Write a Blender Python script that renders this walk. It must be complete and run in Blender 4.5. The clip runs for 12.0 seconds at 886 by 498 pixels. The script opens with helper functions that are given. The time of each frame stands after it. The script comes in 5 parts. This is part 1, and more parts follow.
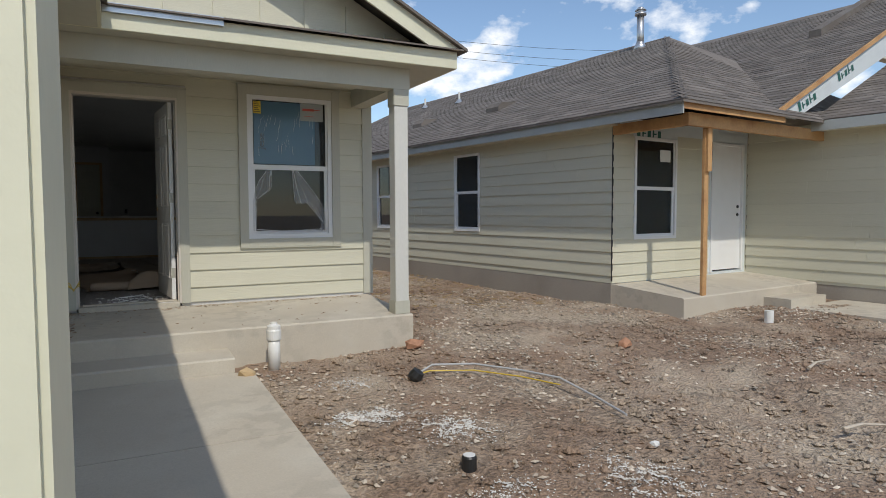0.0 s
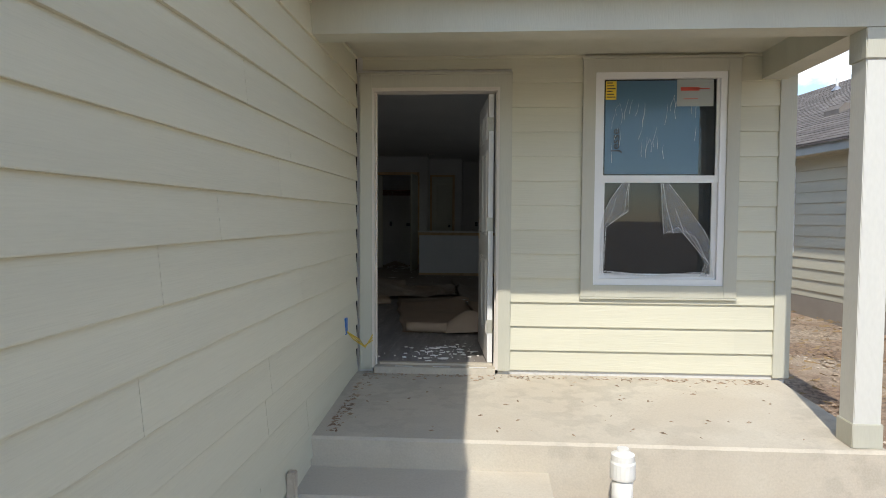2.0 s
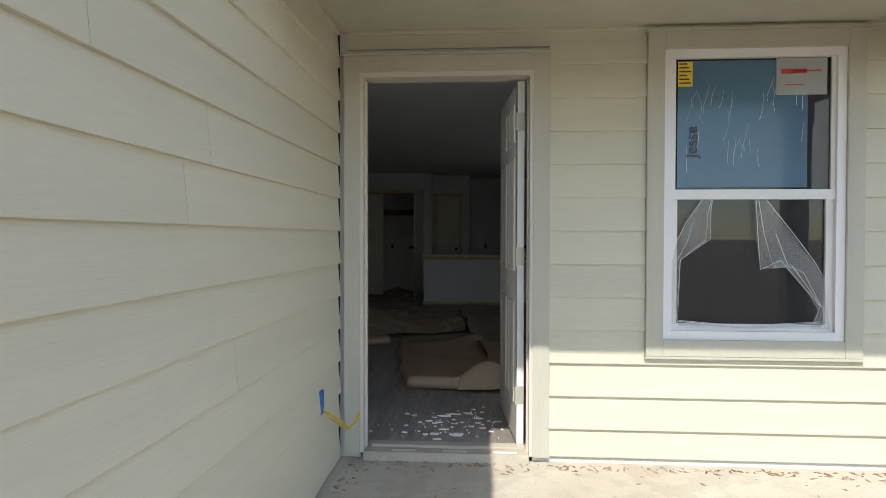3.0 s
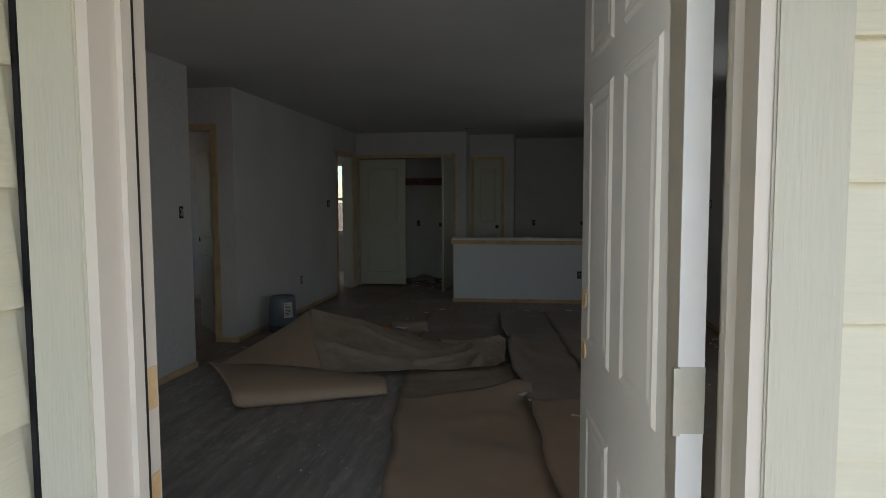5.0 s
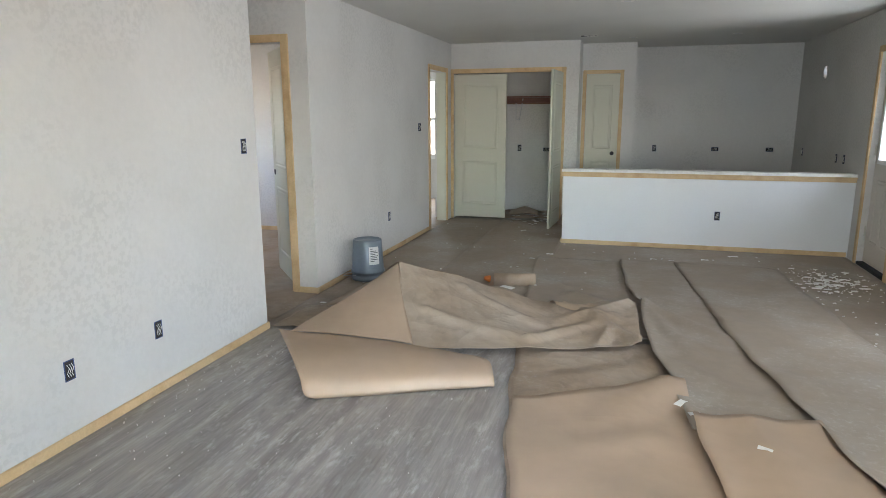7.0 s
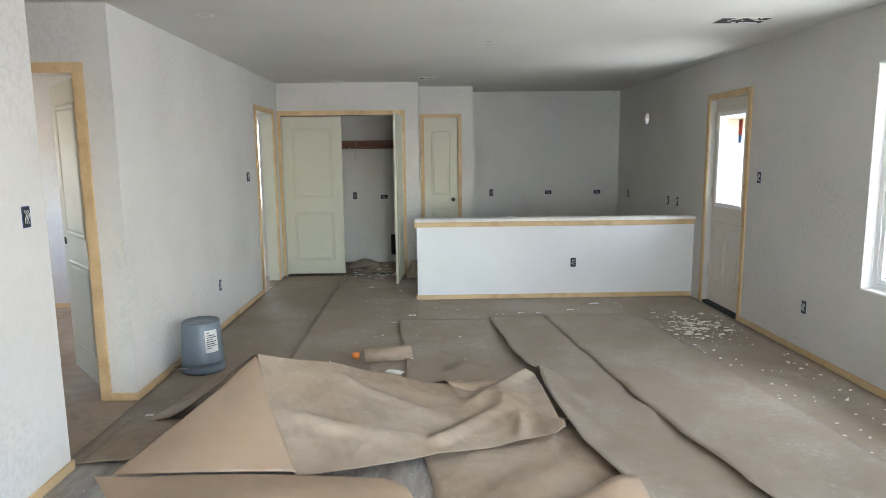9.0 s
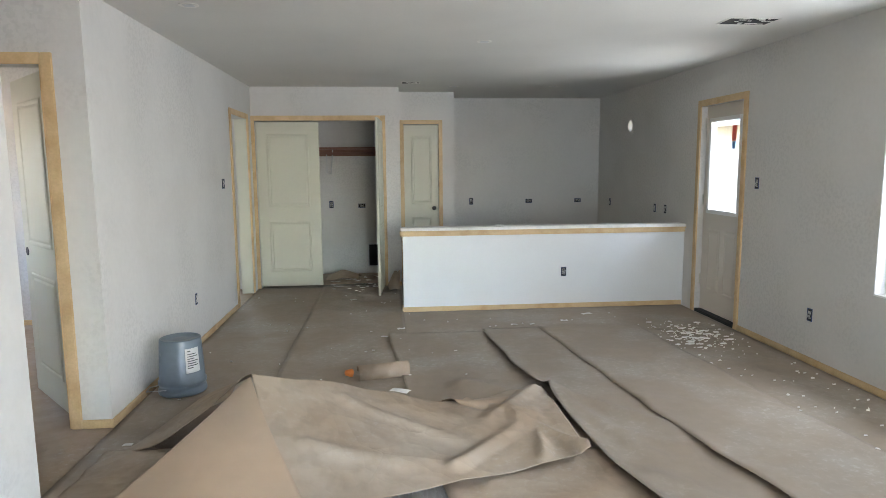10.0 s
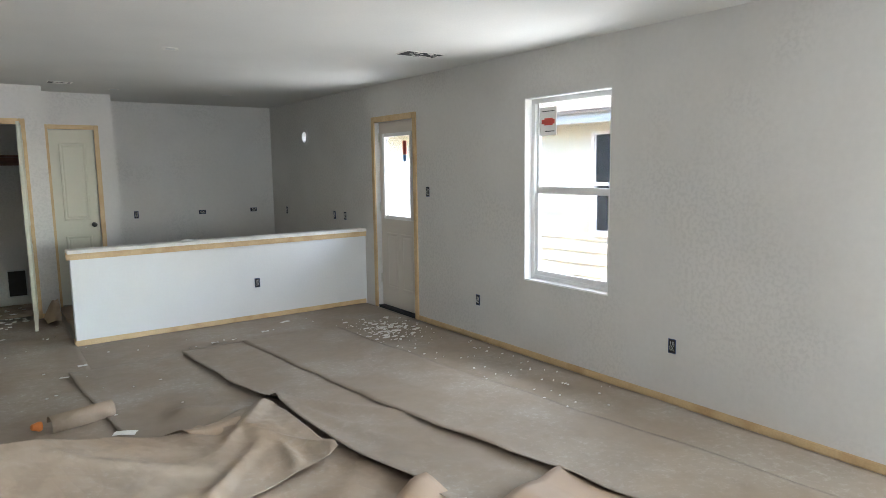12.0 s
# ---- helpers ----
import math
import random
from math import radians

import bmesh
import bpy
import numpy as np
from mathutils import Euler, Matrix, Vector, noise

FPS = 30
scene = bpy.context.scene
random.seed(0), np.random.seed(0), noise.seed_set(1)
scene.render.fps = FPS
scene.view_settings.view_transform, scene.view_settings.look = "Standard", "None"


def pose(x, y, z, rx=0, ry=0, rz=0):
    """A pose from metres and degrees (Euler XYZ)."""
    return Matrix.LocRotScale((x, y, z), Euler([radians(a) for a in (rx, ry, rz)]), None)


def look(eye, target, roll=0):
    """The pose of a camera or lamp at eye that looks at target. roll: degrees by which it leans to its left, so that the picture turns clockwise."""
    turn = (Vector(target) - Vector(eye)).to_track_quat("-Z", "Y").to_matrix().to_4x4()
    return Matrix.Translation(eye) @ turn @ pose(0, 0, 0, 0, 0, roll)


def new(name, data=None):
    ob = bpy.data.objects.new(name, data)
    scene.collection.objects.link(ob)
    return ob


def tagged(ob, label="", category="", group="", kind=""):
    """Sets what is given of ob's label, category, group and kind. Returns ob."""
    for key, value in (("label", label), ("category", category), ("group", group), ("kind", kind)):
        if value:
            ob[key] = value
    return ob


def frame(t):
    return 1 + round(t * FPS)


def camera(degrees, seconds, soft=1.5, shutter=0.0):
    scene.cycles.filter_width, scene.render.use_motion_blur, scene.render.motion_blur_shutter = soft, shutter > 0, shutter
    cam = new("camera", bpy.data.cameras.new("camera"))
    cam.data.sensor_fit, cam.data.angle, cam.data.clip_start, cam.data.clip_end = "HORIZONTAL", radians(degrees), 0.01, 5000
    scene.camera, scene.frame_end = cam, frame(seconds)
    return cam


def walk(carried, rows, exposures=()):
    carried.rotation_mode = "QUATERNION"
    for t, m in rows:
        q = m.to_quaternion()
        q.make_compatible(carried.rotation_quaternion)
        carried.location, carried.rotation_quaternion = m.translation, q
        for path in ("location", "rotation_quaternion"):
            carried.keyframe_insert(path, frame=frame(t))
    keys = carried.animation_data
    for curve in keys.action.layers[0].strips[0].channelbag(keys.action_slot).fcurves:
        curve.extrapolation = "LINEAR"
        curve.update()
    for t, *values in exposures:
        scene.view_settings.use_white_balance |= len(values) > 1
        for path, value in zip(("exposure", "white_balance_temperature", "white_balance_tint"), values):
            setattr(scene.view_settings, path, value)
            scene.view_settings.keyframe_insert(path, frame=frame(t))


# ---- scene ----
PATH = [
    (0, (0.305, -6.962, 0.901), (1.225, -5.19, 0.789), -0.2),
    (0.5, (0.611, -6.408, 1.026), (1.163, -4.487, 0.954), -0.3),
    (1, (0.79, -5.925, 1.023), (1.252, -3.981, 0.936), 0.3),
    (1.5, (0.865, -5.294, 1.094), (1.087, -3.308, 1.006), -0.0),
    (1.7, (0.863, -5.077, 1.1), (0.863, -3.079, 1.018), 0.2),
    (2, (0.806, -4.675, 1.114), (0.676, -2.682, 1.017), 0.3),
    (2.5, (0.732, -4.02, 1.166), (0.703, -2.025, 1.029), 0.2),
    (3, (0.674, -3.441, 1.176), (0.531, -1.446, 1.138), 0.1),
    (3.2, (0.642, -3.142, 1.208), (0.5, -1.151, 1.086), 0.2),
    (4.8, (0.647, -1.104, 1.288), (0.406, 0.877, 1.161), -0.1),
    (5, (0.622, -0.868, 1.363), (0.338, 1.106, 1.212), -0.2),
    (5.5, (0.548, -0.518, 1.402), (0.150, 1.438, 1.247), -0.5),
    (6, (0.490, -0.185, 1.421), (-0.120, 1.703, 1.161), -0.6),
    (6.5, (0.390, 0.024, 1.417), (-0.335, 1.85, 1.041), -0.3),
    (7, (0.253, 0.184, 1.469), (-0.293, 2.064, 1.058), -0.2),
    (7.2, (0.255, 0.239, 1.484), (-0.208, 2.15, 1.119), -0.4),
    (8.8, (-0.252, 0.879, 1.517), (-0.334, 2.858, 1.242), -0.5),
    (9, (-0.337, 0.926, 1.534), (-0.291, 2.904, 1.242), -0.6),
    (9.5, (-0.472, 1.112, 1.528), (-0.341, 3.094, 1.3), -0.5),
    (10, (-0.602, 1.2, 1.479), (-0.431, 3.176, 1.222), -0.5),
    (10.5, (-0.8, 1.179, 1.496), (-0.394, 3.103, 1.129), -0.7),
    (11, (-0.946, 1.156, 1.52), (-0.334, 3.025, 1.154), -0.7),
    (11.5, (-0.992, 1.161, 1.53), (-0.188, 2.975, 1.277), -0.6),
    (12, (-1.049, 1.192, 1.556), (0.115, 2.798, 1.3), -0.7),
]
cam = camera(69.7, 12.0, soft=0.75)
EXPOSURES = [(0, 0.02), (1.0, 0.56), (1.5, 0.66), (2.5, 0.94), (3.2, 1.14), (4.8, 1.75), (5.0, 1.95), (5.5, 2.65), (6.0, 4.15), (6.5, 4.9), (7.2, 5.34), (9.5, 5.6), (12, 5.48)]
walk(cam, [(t, look(eye, target, roll)) for t, eye, target, roll in PATH], EXPOSURES)
SKY = 0.138

# ---- world, sun, exposure ----
SUN = Vector((-0.15, -0.833, 1.0)).normalized()
world = bpy.data.worlds.new("sky")
scene.world = world
world.use_nodes = True
wn, wl = world.node_tree.nodes, world.node_tree.links
sky = wn.new("ShaderNodeTexSky")
sky.sky_type, sky.sun_disc = "NISHITA", False
sky.dust_density, sky.ozone_density = 0.3, 2.2
sky.sun_elevation = math.asin(SUN.z)
sky.sun_rotation = math.atan2(SUN.x, SUN.y)
tc, cn = wn.new("ShaderNodeTexCoord"), wn.new("ShaderNodeTexNoise")
cn.inputs["Scale"].default_value, cn.inputs["Detail"].default_value, cn.inputs["Roughness"].default_value = 5.5, 8, 0.56
cm = wn.new("ShaderNodeMapping")
cm.inputs["Scale"].default_value = (1, 1, 1.7)
cm.inputs["Location"].default_value = (0.35, 0.1, 0.0)
cr = wn.new("ShaderNodeValToRGB")
cr.color_ramp.elements[0].position, cr.color_ramp.elements[1].position = 0.53, 0.62
cr.color_ramp.elements[0].color, cr.color_ramp.elements[1].color = (0, 0, 0, 1), (1, 1, 1, 1)
cx = wn.new("ShaderNodeMixRGB")
cx.inputs[2].default_value = (7.5, 7.7, 8.0, 1)
wl.new(tc.outputs["Generated"], cm.inputs[0])
wl.new(cm.outputs[0], cn.inputs["Vector"])
wl.new(cn.outputs[0], cr.inputs[0])
wl.new(cr.outputs[0], cx.inputs[0])
wl.new(sky.outputs[0], cx.inputs[1])
wl.new(cx.outputs[0], wn["Background"].inputs[0])
wn["Background"].inputs[1].default_value = SKY
sun = new("sun", bpy.data.lights.new("sun", "SUN"))
sun.data.energy, sun.data.angle, sun.data.color = 2.48, radians(0.6), (1, 0.95, 0.86)
sun.matrix_basis = look(SUN * 30, (0, 0, 0))


def window_light(name, eye, target, w, h, power, color=(0.86, 0.93, 1)):
    la = bpy.data.lights.new(name, "AREA")
    la.shape, la.size, la.size_y, la.energy, la.color = "RECTANGLE", w, h, power, color
    ob = new(name, la)
    ob.matrix_basis = look(eye, target)
    return ob


window_light("front_window_daylight", (2.04, 0.17, 1.4), (2.04, 4, 1.2), 0.85, 1.4, 2.0)
window_light("side_window_daylight", (2.90, 4.53, 1.22), (1.9, 4.53, 1.62), 0.84, 1.0, 1.3)
window_light("back_door_daylight", (2.82, 6.95, 1.35), (1.82, 6.95, 1.95), 0.5, 0.7, 0.7)
window_light("bedroom_window_daylight", (-5.2, 6.3, 1.4), (-2, 6.3, 1.2), 0.4, 0.85, 0.3, (1, 0.93, 0.86))
window_light("back_room_window_daylight", (-2.95, 11.15, 1.4), (-2.95, 9, 1.2), 0.8, 1.3, 1.4)
window_light("front_doorway_daylight", (0.44, 0.13, 1.05), (0.3, 4, 0.9), 0.8, 1.95, 0.8, (0.8, 0.91, 1))


# ---- materials ----
def mat(name, color, rough=0.6, metal=0.0, var=0.12, scale=3.0, fine=60.0, bump=0.15, alt=None, alt_at=(0.45, 0.7), stretch=(1, 1, 1), rand=0.0, bump_dist=0.004, coords="Object"):
    """A painted or raw surface: two scales of colour change, fine relief, and a second colour in patches."""
    m = bpy.data.materials.new(name)
    m.use_nodes = True
    n, l = m.node_tree.nodes, m.node_tree.links
    b = n["Principled BSDF"]
    b.inputs["Metallic"].default_value = metal
    geo = n.new("ShaderNodeTexCoord")
    mp = n.new("ShaderNodeMapping")
    mp.inputs["Scale"].default_value = stretch
    l.new(geo.outputs[coords], mp.inputs[0])
    big, small = n.new("ShaderNodeTexNoise"), n.new("ShaderNodeTexNoise")
    big.inputs["Scale"].default_value, big.inputs["Detail"].default_value = scale, 5
    small.inputs["Scale"].default_value, small.inputs["Detail"].default_value = fine, 4
    l.new(mp.outputs[0], big.inputs["Vector"])
    l.new(mp.outputs[0], small.inputs["Vector"])
    ramp = n.new("ShaderNodeValToRGB")
    ramp.color_ramp.elements[0].position, ramp.color_ramp.elements[1].position = alt_at
    c2 = alt or [c * (1 - var) for c in color]
    ramp.color_ramp.elements[0].color, ramp.color_ramp.elements[1].color = (*color, 1), (*c2, 1)
    l.new(big.outputs[0], ramp.inputs[0])
    hs = n.new("ShaderNodeHueSaturation")
    l.new(ramp.outputs[0], hs.inputs["Color"])
    ma = n.new("ShaderNodeMath")
    ma.operation = "MULTIPLY_ADD"
    ma.inputs[1].default_value, ma.inputs[2].default_value = var * 1.6, 1 - var * 0.8
    l.new(small.outputs[0], ma.inputs[0])
    if rand:
        oi = n.new("ShaderNodeObjectInfo")
        mb = n.new("ShaderNodeMath")
        mb.operation = "MULTIPLY_ADD"
        mb.inputs[1].default_value, mb.inputs[2].default_value = rand, -rand / 2
        l.new(oi.outputs["Random"], mb.inputs[0])
        mc = n.new("ShaderNodeMath")
        l.new(ma.outputs[0], mc.inputs[0])
        l.new(mb.outputs[0], mc.inputs[1])
        ma = mc
    l.new(ma.outputs[0], hs.inputs["Value"])
    l.new(hs.outputs[0], b.inputs["Base Color"])
    rr = n.new("ShaderNodeMath")
    rr.operation = "MULTIPLY_ADD"
    rr.inputs[1].default_value, rr.inputs[2].default_value = 0.2, rough - 0.1
    l.new(big.outputs[0], rr.inputs[0])
    l.new(rr.outputs[0], b.inputs["Roughness"])
    if bump:
        bp = n.new("ShaderNodeBump")
        bp.inputs["Strength"].default_value, bp.inputs["Distance"].default_value = bump, bump_dist
        l.new(small.outputs[0], bp.inputs["Height"])
        l.new(bp.outputs[0], b.inputs["Normal"])
    return m


SIDING = mat("sage_siding_paint", (0.60, 0.575, 0.45), 0.55, var=0.07, scale=0.8, fine=30, bump=0.35, stretch=(0.25, 6, 6), rand=0.05)
TRIM = mat("sage_trim_paint", (0.49, 0.475, 0.39), 0.5, var=0.06, scale=1.2, fine=40, bump=0.3, stretch=(5, 5, 0.4))
FASCIA = mat("cream_fascia_paint", (0.68, 0.66, 0.50), 0.5, var=0.06, scale=2, fine=50)
GREYFASCIA = mat("grey_fascia_primer", (0.42, 0.44, 0.42), 0.6, var=0.1)
POSTGREY = mat("pale_primer_post", (0.60, 0.59, 0.54), 0.55, var=0.08, scale=2, stretch=(1, 1, 0.4))
CONCRETE = mat("concrete", (0.50, 0.445, 0.36), 0.85, var=0.14, scale=1.6, fine=90, bump=0.3, alt=(0.55, 0.505, 0.42))
FOUNDATION = mat("foundation_concrete", (0.36, 0.32, 0.27), 0.9, var=0.18, scale=1.2, fine=70, bump=0.3)
SOIL = mat("dry_soil", (0.35, 0.24, 0.163), 0.95, var=0.6, scale=1.1, fine=46, bump=1.0, alt=(0.56, 0.455, 0.34), alt_at=(0.42, 0.68), bump_dist=0.05)
STONE = mat("limestone_chips", (0.50, 0.43, 0.345), 0.9, var=0.3, scale=2, fine=40, alt=(0.26, 0.195, 0.14))
SHINGLE = mat("asphalt_shingle", (0.150, 0.128, 0.110), 0.9, var=0.35, scale=3, fine=130, bump=0.6, alt=(0.19, 0.17, 0.15), rand=0.25)
DRYWALL = mat("primed_drywall", (0.60, 0.585, 0.56), 0.75, var=0.06, scale=1.3, fine=26, bump=0.4, alt=(0.565, 0.55, 0.525), alt_at=(0.45, 0.68), coords="Object")
HALFWALL = mat("half_wall_drywall", (0.66, 0.67, 0.67), 0.6, var=0.03, scale=2, fine=55, bump=0.3)
CEIL = mat("textured_ceiling", (0.60, 0.59, 0.56), 0.85, var=0.05, scale=1.2, fine=70, bump=0.4)
PINE = mat("raw_pine_trim", (0.60, 0.43, 0.235), 0.55, var=0.18, scale=2.2, fine=26, bump=0.15, alt=(0.49, 0.32, 0.16), alt_at=(0.46, 0.70), stretch=(3, 3, 3), rand=0.22)
LUMBER = mat("framing_lumber", (0.52, 0.30, 0.13), 0.7, var=0.25, scale=3, fine=30, alt=(0.38, 0.19, 0.08))
DOORPAINT = mat("cream_door_primer", (0.56, 0.55, 0.45), 0.6, var=0.03, scale=1, fine=30, bump=0.05)
ENTRY = mat("white_entry_door_primer", (0.62, 0.57, 0.505), 0.42, var=0.03, scale=1, fine=40, bump=0.06)
WHITE = mat("white_vinyl", (0.78, 0.78, 0.77), 0.35, var=0.03, bump=0.02)
PVC = mat("white_pvc_pipe", (0.75, 0.74, 0.70), 0.35, var=0.05, alt=(0.6, 0.57, 0.5))
PAPER = mat("kraft_paper", (0.33, 0.245, 0.172), 0.75, var=0.12, scale=1.6, fine=14, bump=0.35, alt=(0.38, 0.31, 0.24), alt_at=(0.45, 0.68), bump_dist=0.01)
PAPERBACK = mat("clean_kraft_paper", (0.40, 0.288, 0.198), 0.6, var=0.07, scale=2.2, fine=10, bump=0.3, alt=(0.35, 0.258, 0.18), bump_dist=0.012)
PLANK = mat("grey_vinyl_plank", (0.225, 0.200, 0.180), 0.42, var=0.42, scale=1.5, fine=9, bump=0.08, alt=(0.36, 0.325, 0.295), alt_at=(0.38, 0.68), stretch=(9, 0.7, 1), rand=0.08)
# near-black: shade of hollows and gaps put into colour, also the threshold strip
DARK = mat("shade_and_strip_black", (0.02, 0.02, 0.022), 0.8, var=0.2, bump=0)
BOXBLUE = mat("blue_outlet_box", (0.03, 0.06, 0.16), 0.5, var=0.2)
STEEL = mat("galvanised_steel", (0.55, 0.56, 0.57), 0.35, 0.85, var=0.12)
BRASS = mat("hinge_brass", (0.5, 0.49, 0.42), 0.45, 0.3, var=0.1)
BUCKET = mat("grey_plastic_bucket", (0.135, 0.165, 0.195), 0.32, var=0.14, scale=7, fine=30, alt=(0.27, 0.30, 0.32), alt_at=(0.64, 0.7), bump=0.05)
LABELW = mat("paper_label", (0.7, 0.69, 0.66), 0.6, var=0.06)
YELLOW = mat("yellow_sticker", (0.75, 0.55, 0.05), 0.6, var=0.06)
INK = mat("black_print", (0.03, 0.03, 0.03), 0.6, var=0.1)
RED = mat("red_print", (0.5, 0.06, 0.04), 0.6, var=0.1)
BLUE = mat("blue_plastic", (0.04, 0.15, 0.42), 0.5, var=0.1)
ORANGE = mat("orange_plastic", (0.65, 0.2, 0.04), 0.5, var=0.1)
CABLE_Y = mat("yellow_cable", (0.6, 0.42, 0.05), 0.5, var=0.1)
CABLE_W = mat("grey_conduit", (0.42, 0.42, 0.42), 0.5, var=0.1)
BLACK = mat("black_plastic", (0.02, 0.02, 0.02), 0.45, var=0.2)
PLASTER = mat("plaster_scraps", (0.72, 0.70, 0.66), 0.85, var=0.15, scale=8)
CHALK = mat("white_lime_spill", (0.66, 0.63, 0.58), 0.95, var=0.2, scale=8, fine=60, bump=0.6)
BRICKRED = mat("broken_clay_lump", (0.42, 0.22, 0.13), 0.9, var=0.3, scale=12)
RUST = mat("closet_rod_wood", (0.20, 0.09, 0.06), 0.6, var=0.2)
SHEATH = mat("white_sheathing_wrap", (0.62, 0.66, 0.66), 0.6, var=0.08)
GREENINK = mat("dark_green_print", (0.03, 0.12, 0.10), 0.6, var=0.1)
STRAW = mat("dead_grass", (0.42, 0.30, 0.16), 0.9, var=0.3)


def glass_mat(name, color, alpha, rough):
    m = bpy.data.materials.new(name)
    m.use_nodes = True
    n, l = m.node_tree.nodes, m.node_tree.links
    b = n["Principled BSDF"]
    b.inputs["Base Color"].default_value = (*color, 1)
    b.inputs["Roughness"].default_value = rough
    tr, mx = n.new("ShaderNodeBsdfTransparent"), n.new("ShaderNodeMixShader")
    mx.inputs[0].default_value = alpha
    l.new(tr.outputs[0], mx.inputs[1])
    l.new(b.outputs[0], mx.inputs[2])
    l.new(mx.outputs[0], n["Material Output"].inputs[0])
    return m


# dark share mixed into the panes to dim the bright view outdoors
GLASS = glass_mat("view_dimming_glass", (0.03, 0.035, 0.035), 0.52, 0.03)
# panes made nearly black, putting the shade of the rooms into the glass
TINT = glass_mat("dark_room_glass", (0.02, 0.025, 0.028), 0.85, 0.02)
FILM = glass_mat("protective_film", (0.13, 0.25, 0.37), 0.6, 0.14)
FADED = glass_mat("sun_faded_label", (0.5, 0.53, 0.52), 0.6, 0.5)
TORN = glass_mat("torn_clear_film", (0.6, 0.6, 0.6), 0.27, 0.25)


def island(base, name, spread):
    """The same surface with each loose piece a shade of its own."""
    m = base.copy()
    m.name = name
    n, l = m.node_tree.nodes, m.node_tree.links
    hs = next(x for x in n if x.bl_idname == "ShaderNodeHueSaturation")
    old = hs.inputs["Value"].links[0].from_socket
    g, a, s = n.new("ShaderNodeNewGeometry"), n.new("ShaderNodeMath"), n.new("ShaderNodeMath")
    a.operation = "MULTIPLY_ADD"
    a.inputs[1].default_value, a.inputs[2].default_value = spread, 1 - spread / 2
    s.operation = "MULTIPLY"
    l.new(g.outputs["Random Per Island"], a.inputs[0])
    l.new(a.outputs[0], s.inputs[0])
    l.new(old, s.inputs[1])
    l.new(s.outputs[0], hs.inputs["Value"])
    return m


def mottle(m, amount, size, patch):
    """Blotchy compound marks in patches, as on sanded and primed drywall."""
    n, l = m.node_tree.nodes, m.node_tree.links
    hs = next(x for x in n if x.bl_idname == "ShaderNodeHueSaturation")
    old = hs.inputs["Value"].links[0].from_socket
    tc2 = n.new("ShaderNodeTexCoord")
    f, g = n.new("ShaderNodeTexNoise"), n.new("ShaderNodeTexNoise")
    f.inputs["Scale"].default_value, f.inputs["Detail"].default_value = size, 2
    g.inputs["Scale"].default_value = patch
    rf, rg = n.new("ShaderNodeValToRGB"), n.new("ShaderNodeValToRGB")
    rf.color_ramp.elements[0].position, rf.color_ramp.elements[1].position = 0.47, 0.58
    rg.color_ramp.elements[0].position, rg.color_ramp.elements[1].position = 0.44, 0.56
    a, b = n.new("ShaderNodeMath"), n.new("ShaderNodeMath")
    a.operation, b.operation = "MULTIPLY", "MULTIPLY_ADD"
    b.inputs[1].default_value = -amount
    l.new(tc2.outputs["Object"], f.inputs["Vector"])
    l.new(tc2.outputs["Object"], g.inputs["Vector"])
    l.new(f.outputs[0], rf.inputs[0])
    l.new(g.outputs[0], rg.inputs[0])
    l.new(rf.outputs[0], a.inputs[0])
    l.new(rg.outputs[0], a.inputs[1])
    l.new(a.outputs[0], b.inputs[0])
    l.new(old, b.inputs[2])
    l.new(b.outputs[0], hs.inputs["Value"])


def creased(m, scale, depth):
    """Sharp fold lines between flat facets, in place of the fine relief."""
    n, l = m.node_tree.nodes, m.node_tree.links
    bp = next(x for x in n if x.bl_idname == "ShaderNodeBump")
    tc3, wv, ad = n.new("ShaderNodeTexCoord"), n.new("ShaderNodeTexNoise"), n.new("ShaderNodeVectorMath")
    wv.inputs["Scale"].default_value = 1.3
    ad.operation = "MULTIPLY_ADD"
    ad.inputs[1].default_value = (0.5, 0.5, 0.5)
    l.new(tc3.outputs["Object"], wv.inputs["Vector"])
    l.new(wv.outputs["Color"], ad.inputs[0])
    l.new(tc3.outputs["Object"], ad.inputs[2])
    total = None
    for k, (f, w) in enumerate(((1.0, 1.0), (2.7, 0.3), (7.0, 0.07))):
        v, mu = n.new("ShaderNodeTexVoronoi"), n.new("ShaderNodeMath")
        v.inputs["Scale"].default_value = scale * f
        mu.operation = "MULTIPLY_ADD"
        mu.inputs[1].default_value = w
        l.new(ad.outputs[0], v.inputs["Vector"])
        l.new(v.outputs["Distance"], mu.inputs[0])
        mu.inputs[2].default_value = 0.0
        if total:
            l.new(total, mu.inputs[2])
        total = mu.outputs[0]
    bp.inputs["Strength"].default_value, bp.inputs["Distance"].default_value = 1.0, depth
    l.new(total, bp.inputs["Height"])


DUSTY = PAPER.copy()
DUSTY.name = "dusty_kraft_paper"
rp = next(x for x in DUSTY.node_tree.nodes if x.bl_idname == "ShaderNodeValToRGB").color_ramp.elements
rp[0].color, rp[1].color = (0.285, 0.228, 0.175, 1), (0.33, 0.285, 0.235, 1)
creased(PAPER, 2.4, 0.034)
creased(PAPERBACK, 1.6, 0.014)
creased(DUSTY, 2.2, 0.020)
mottle(PAPER, 0.12, 9, 1.4)
mottle(DRYWALL, 0.08, 42, 1.1)
mottle(CONCRETE, 0.12, 7, 0.9)
mottle(SOIL, 0.35, 16, 0.7)


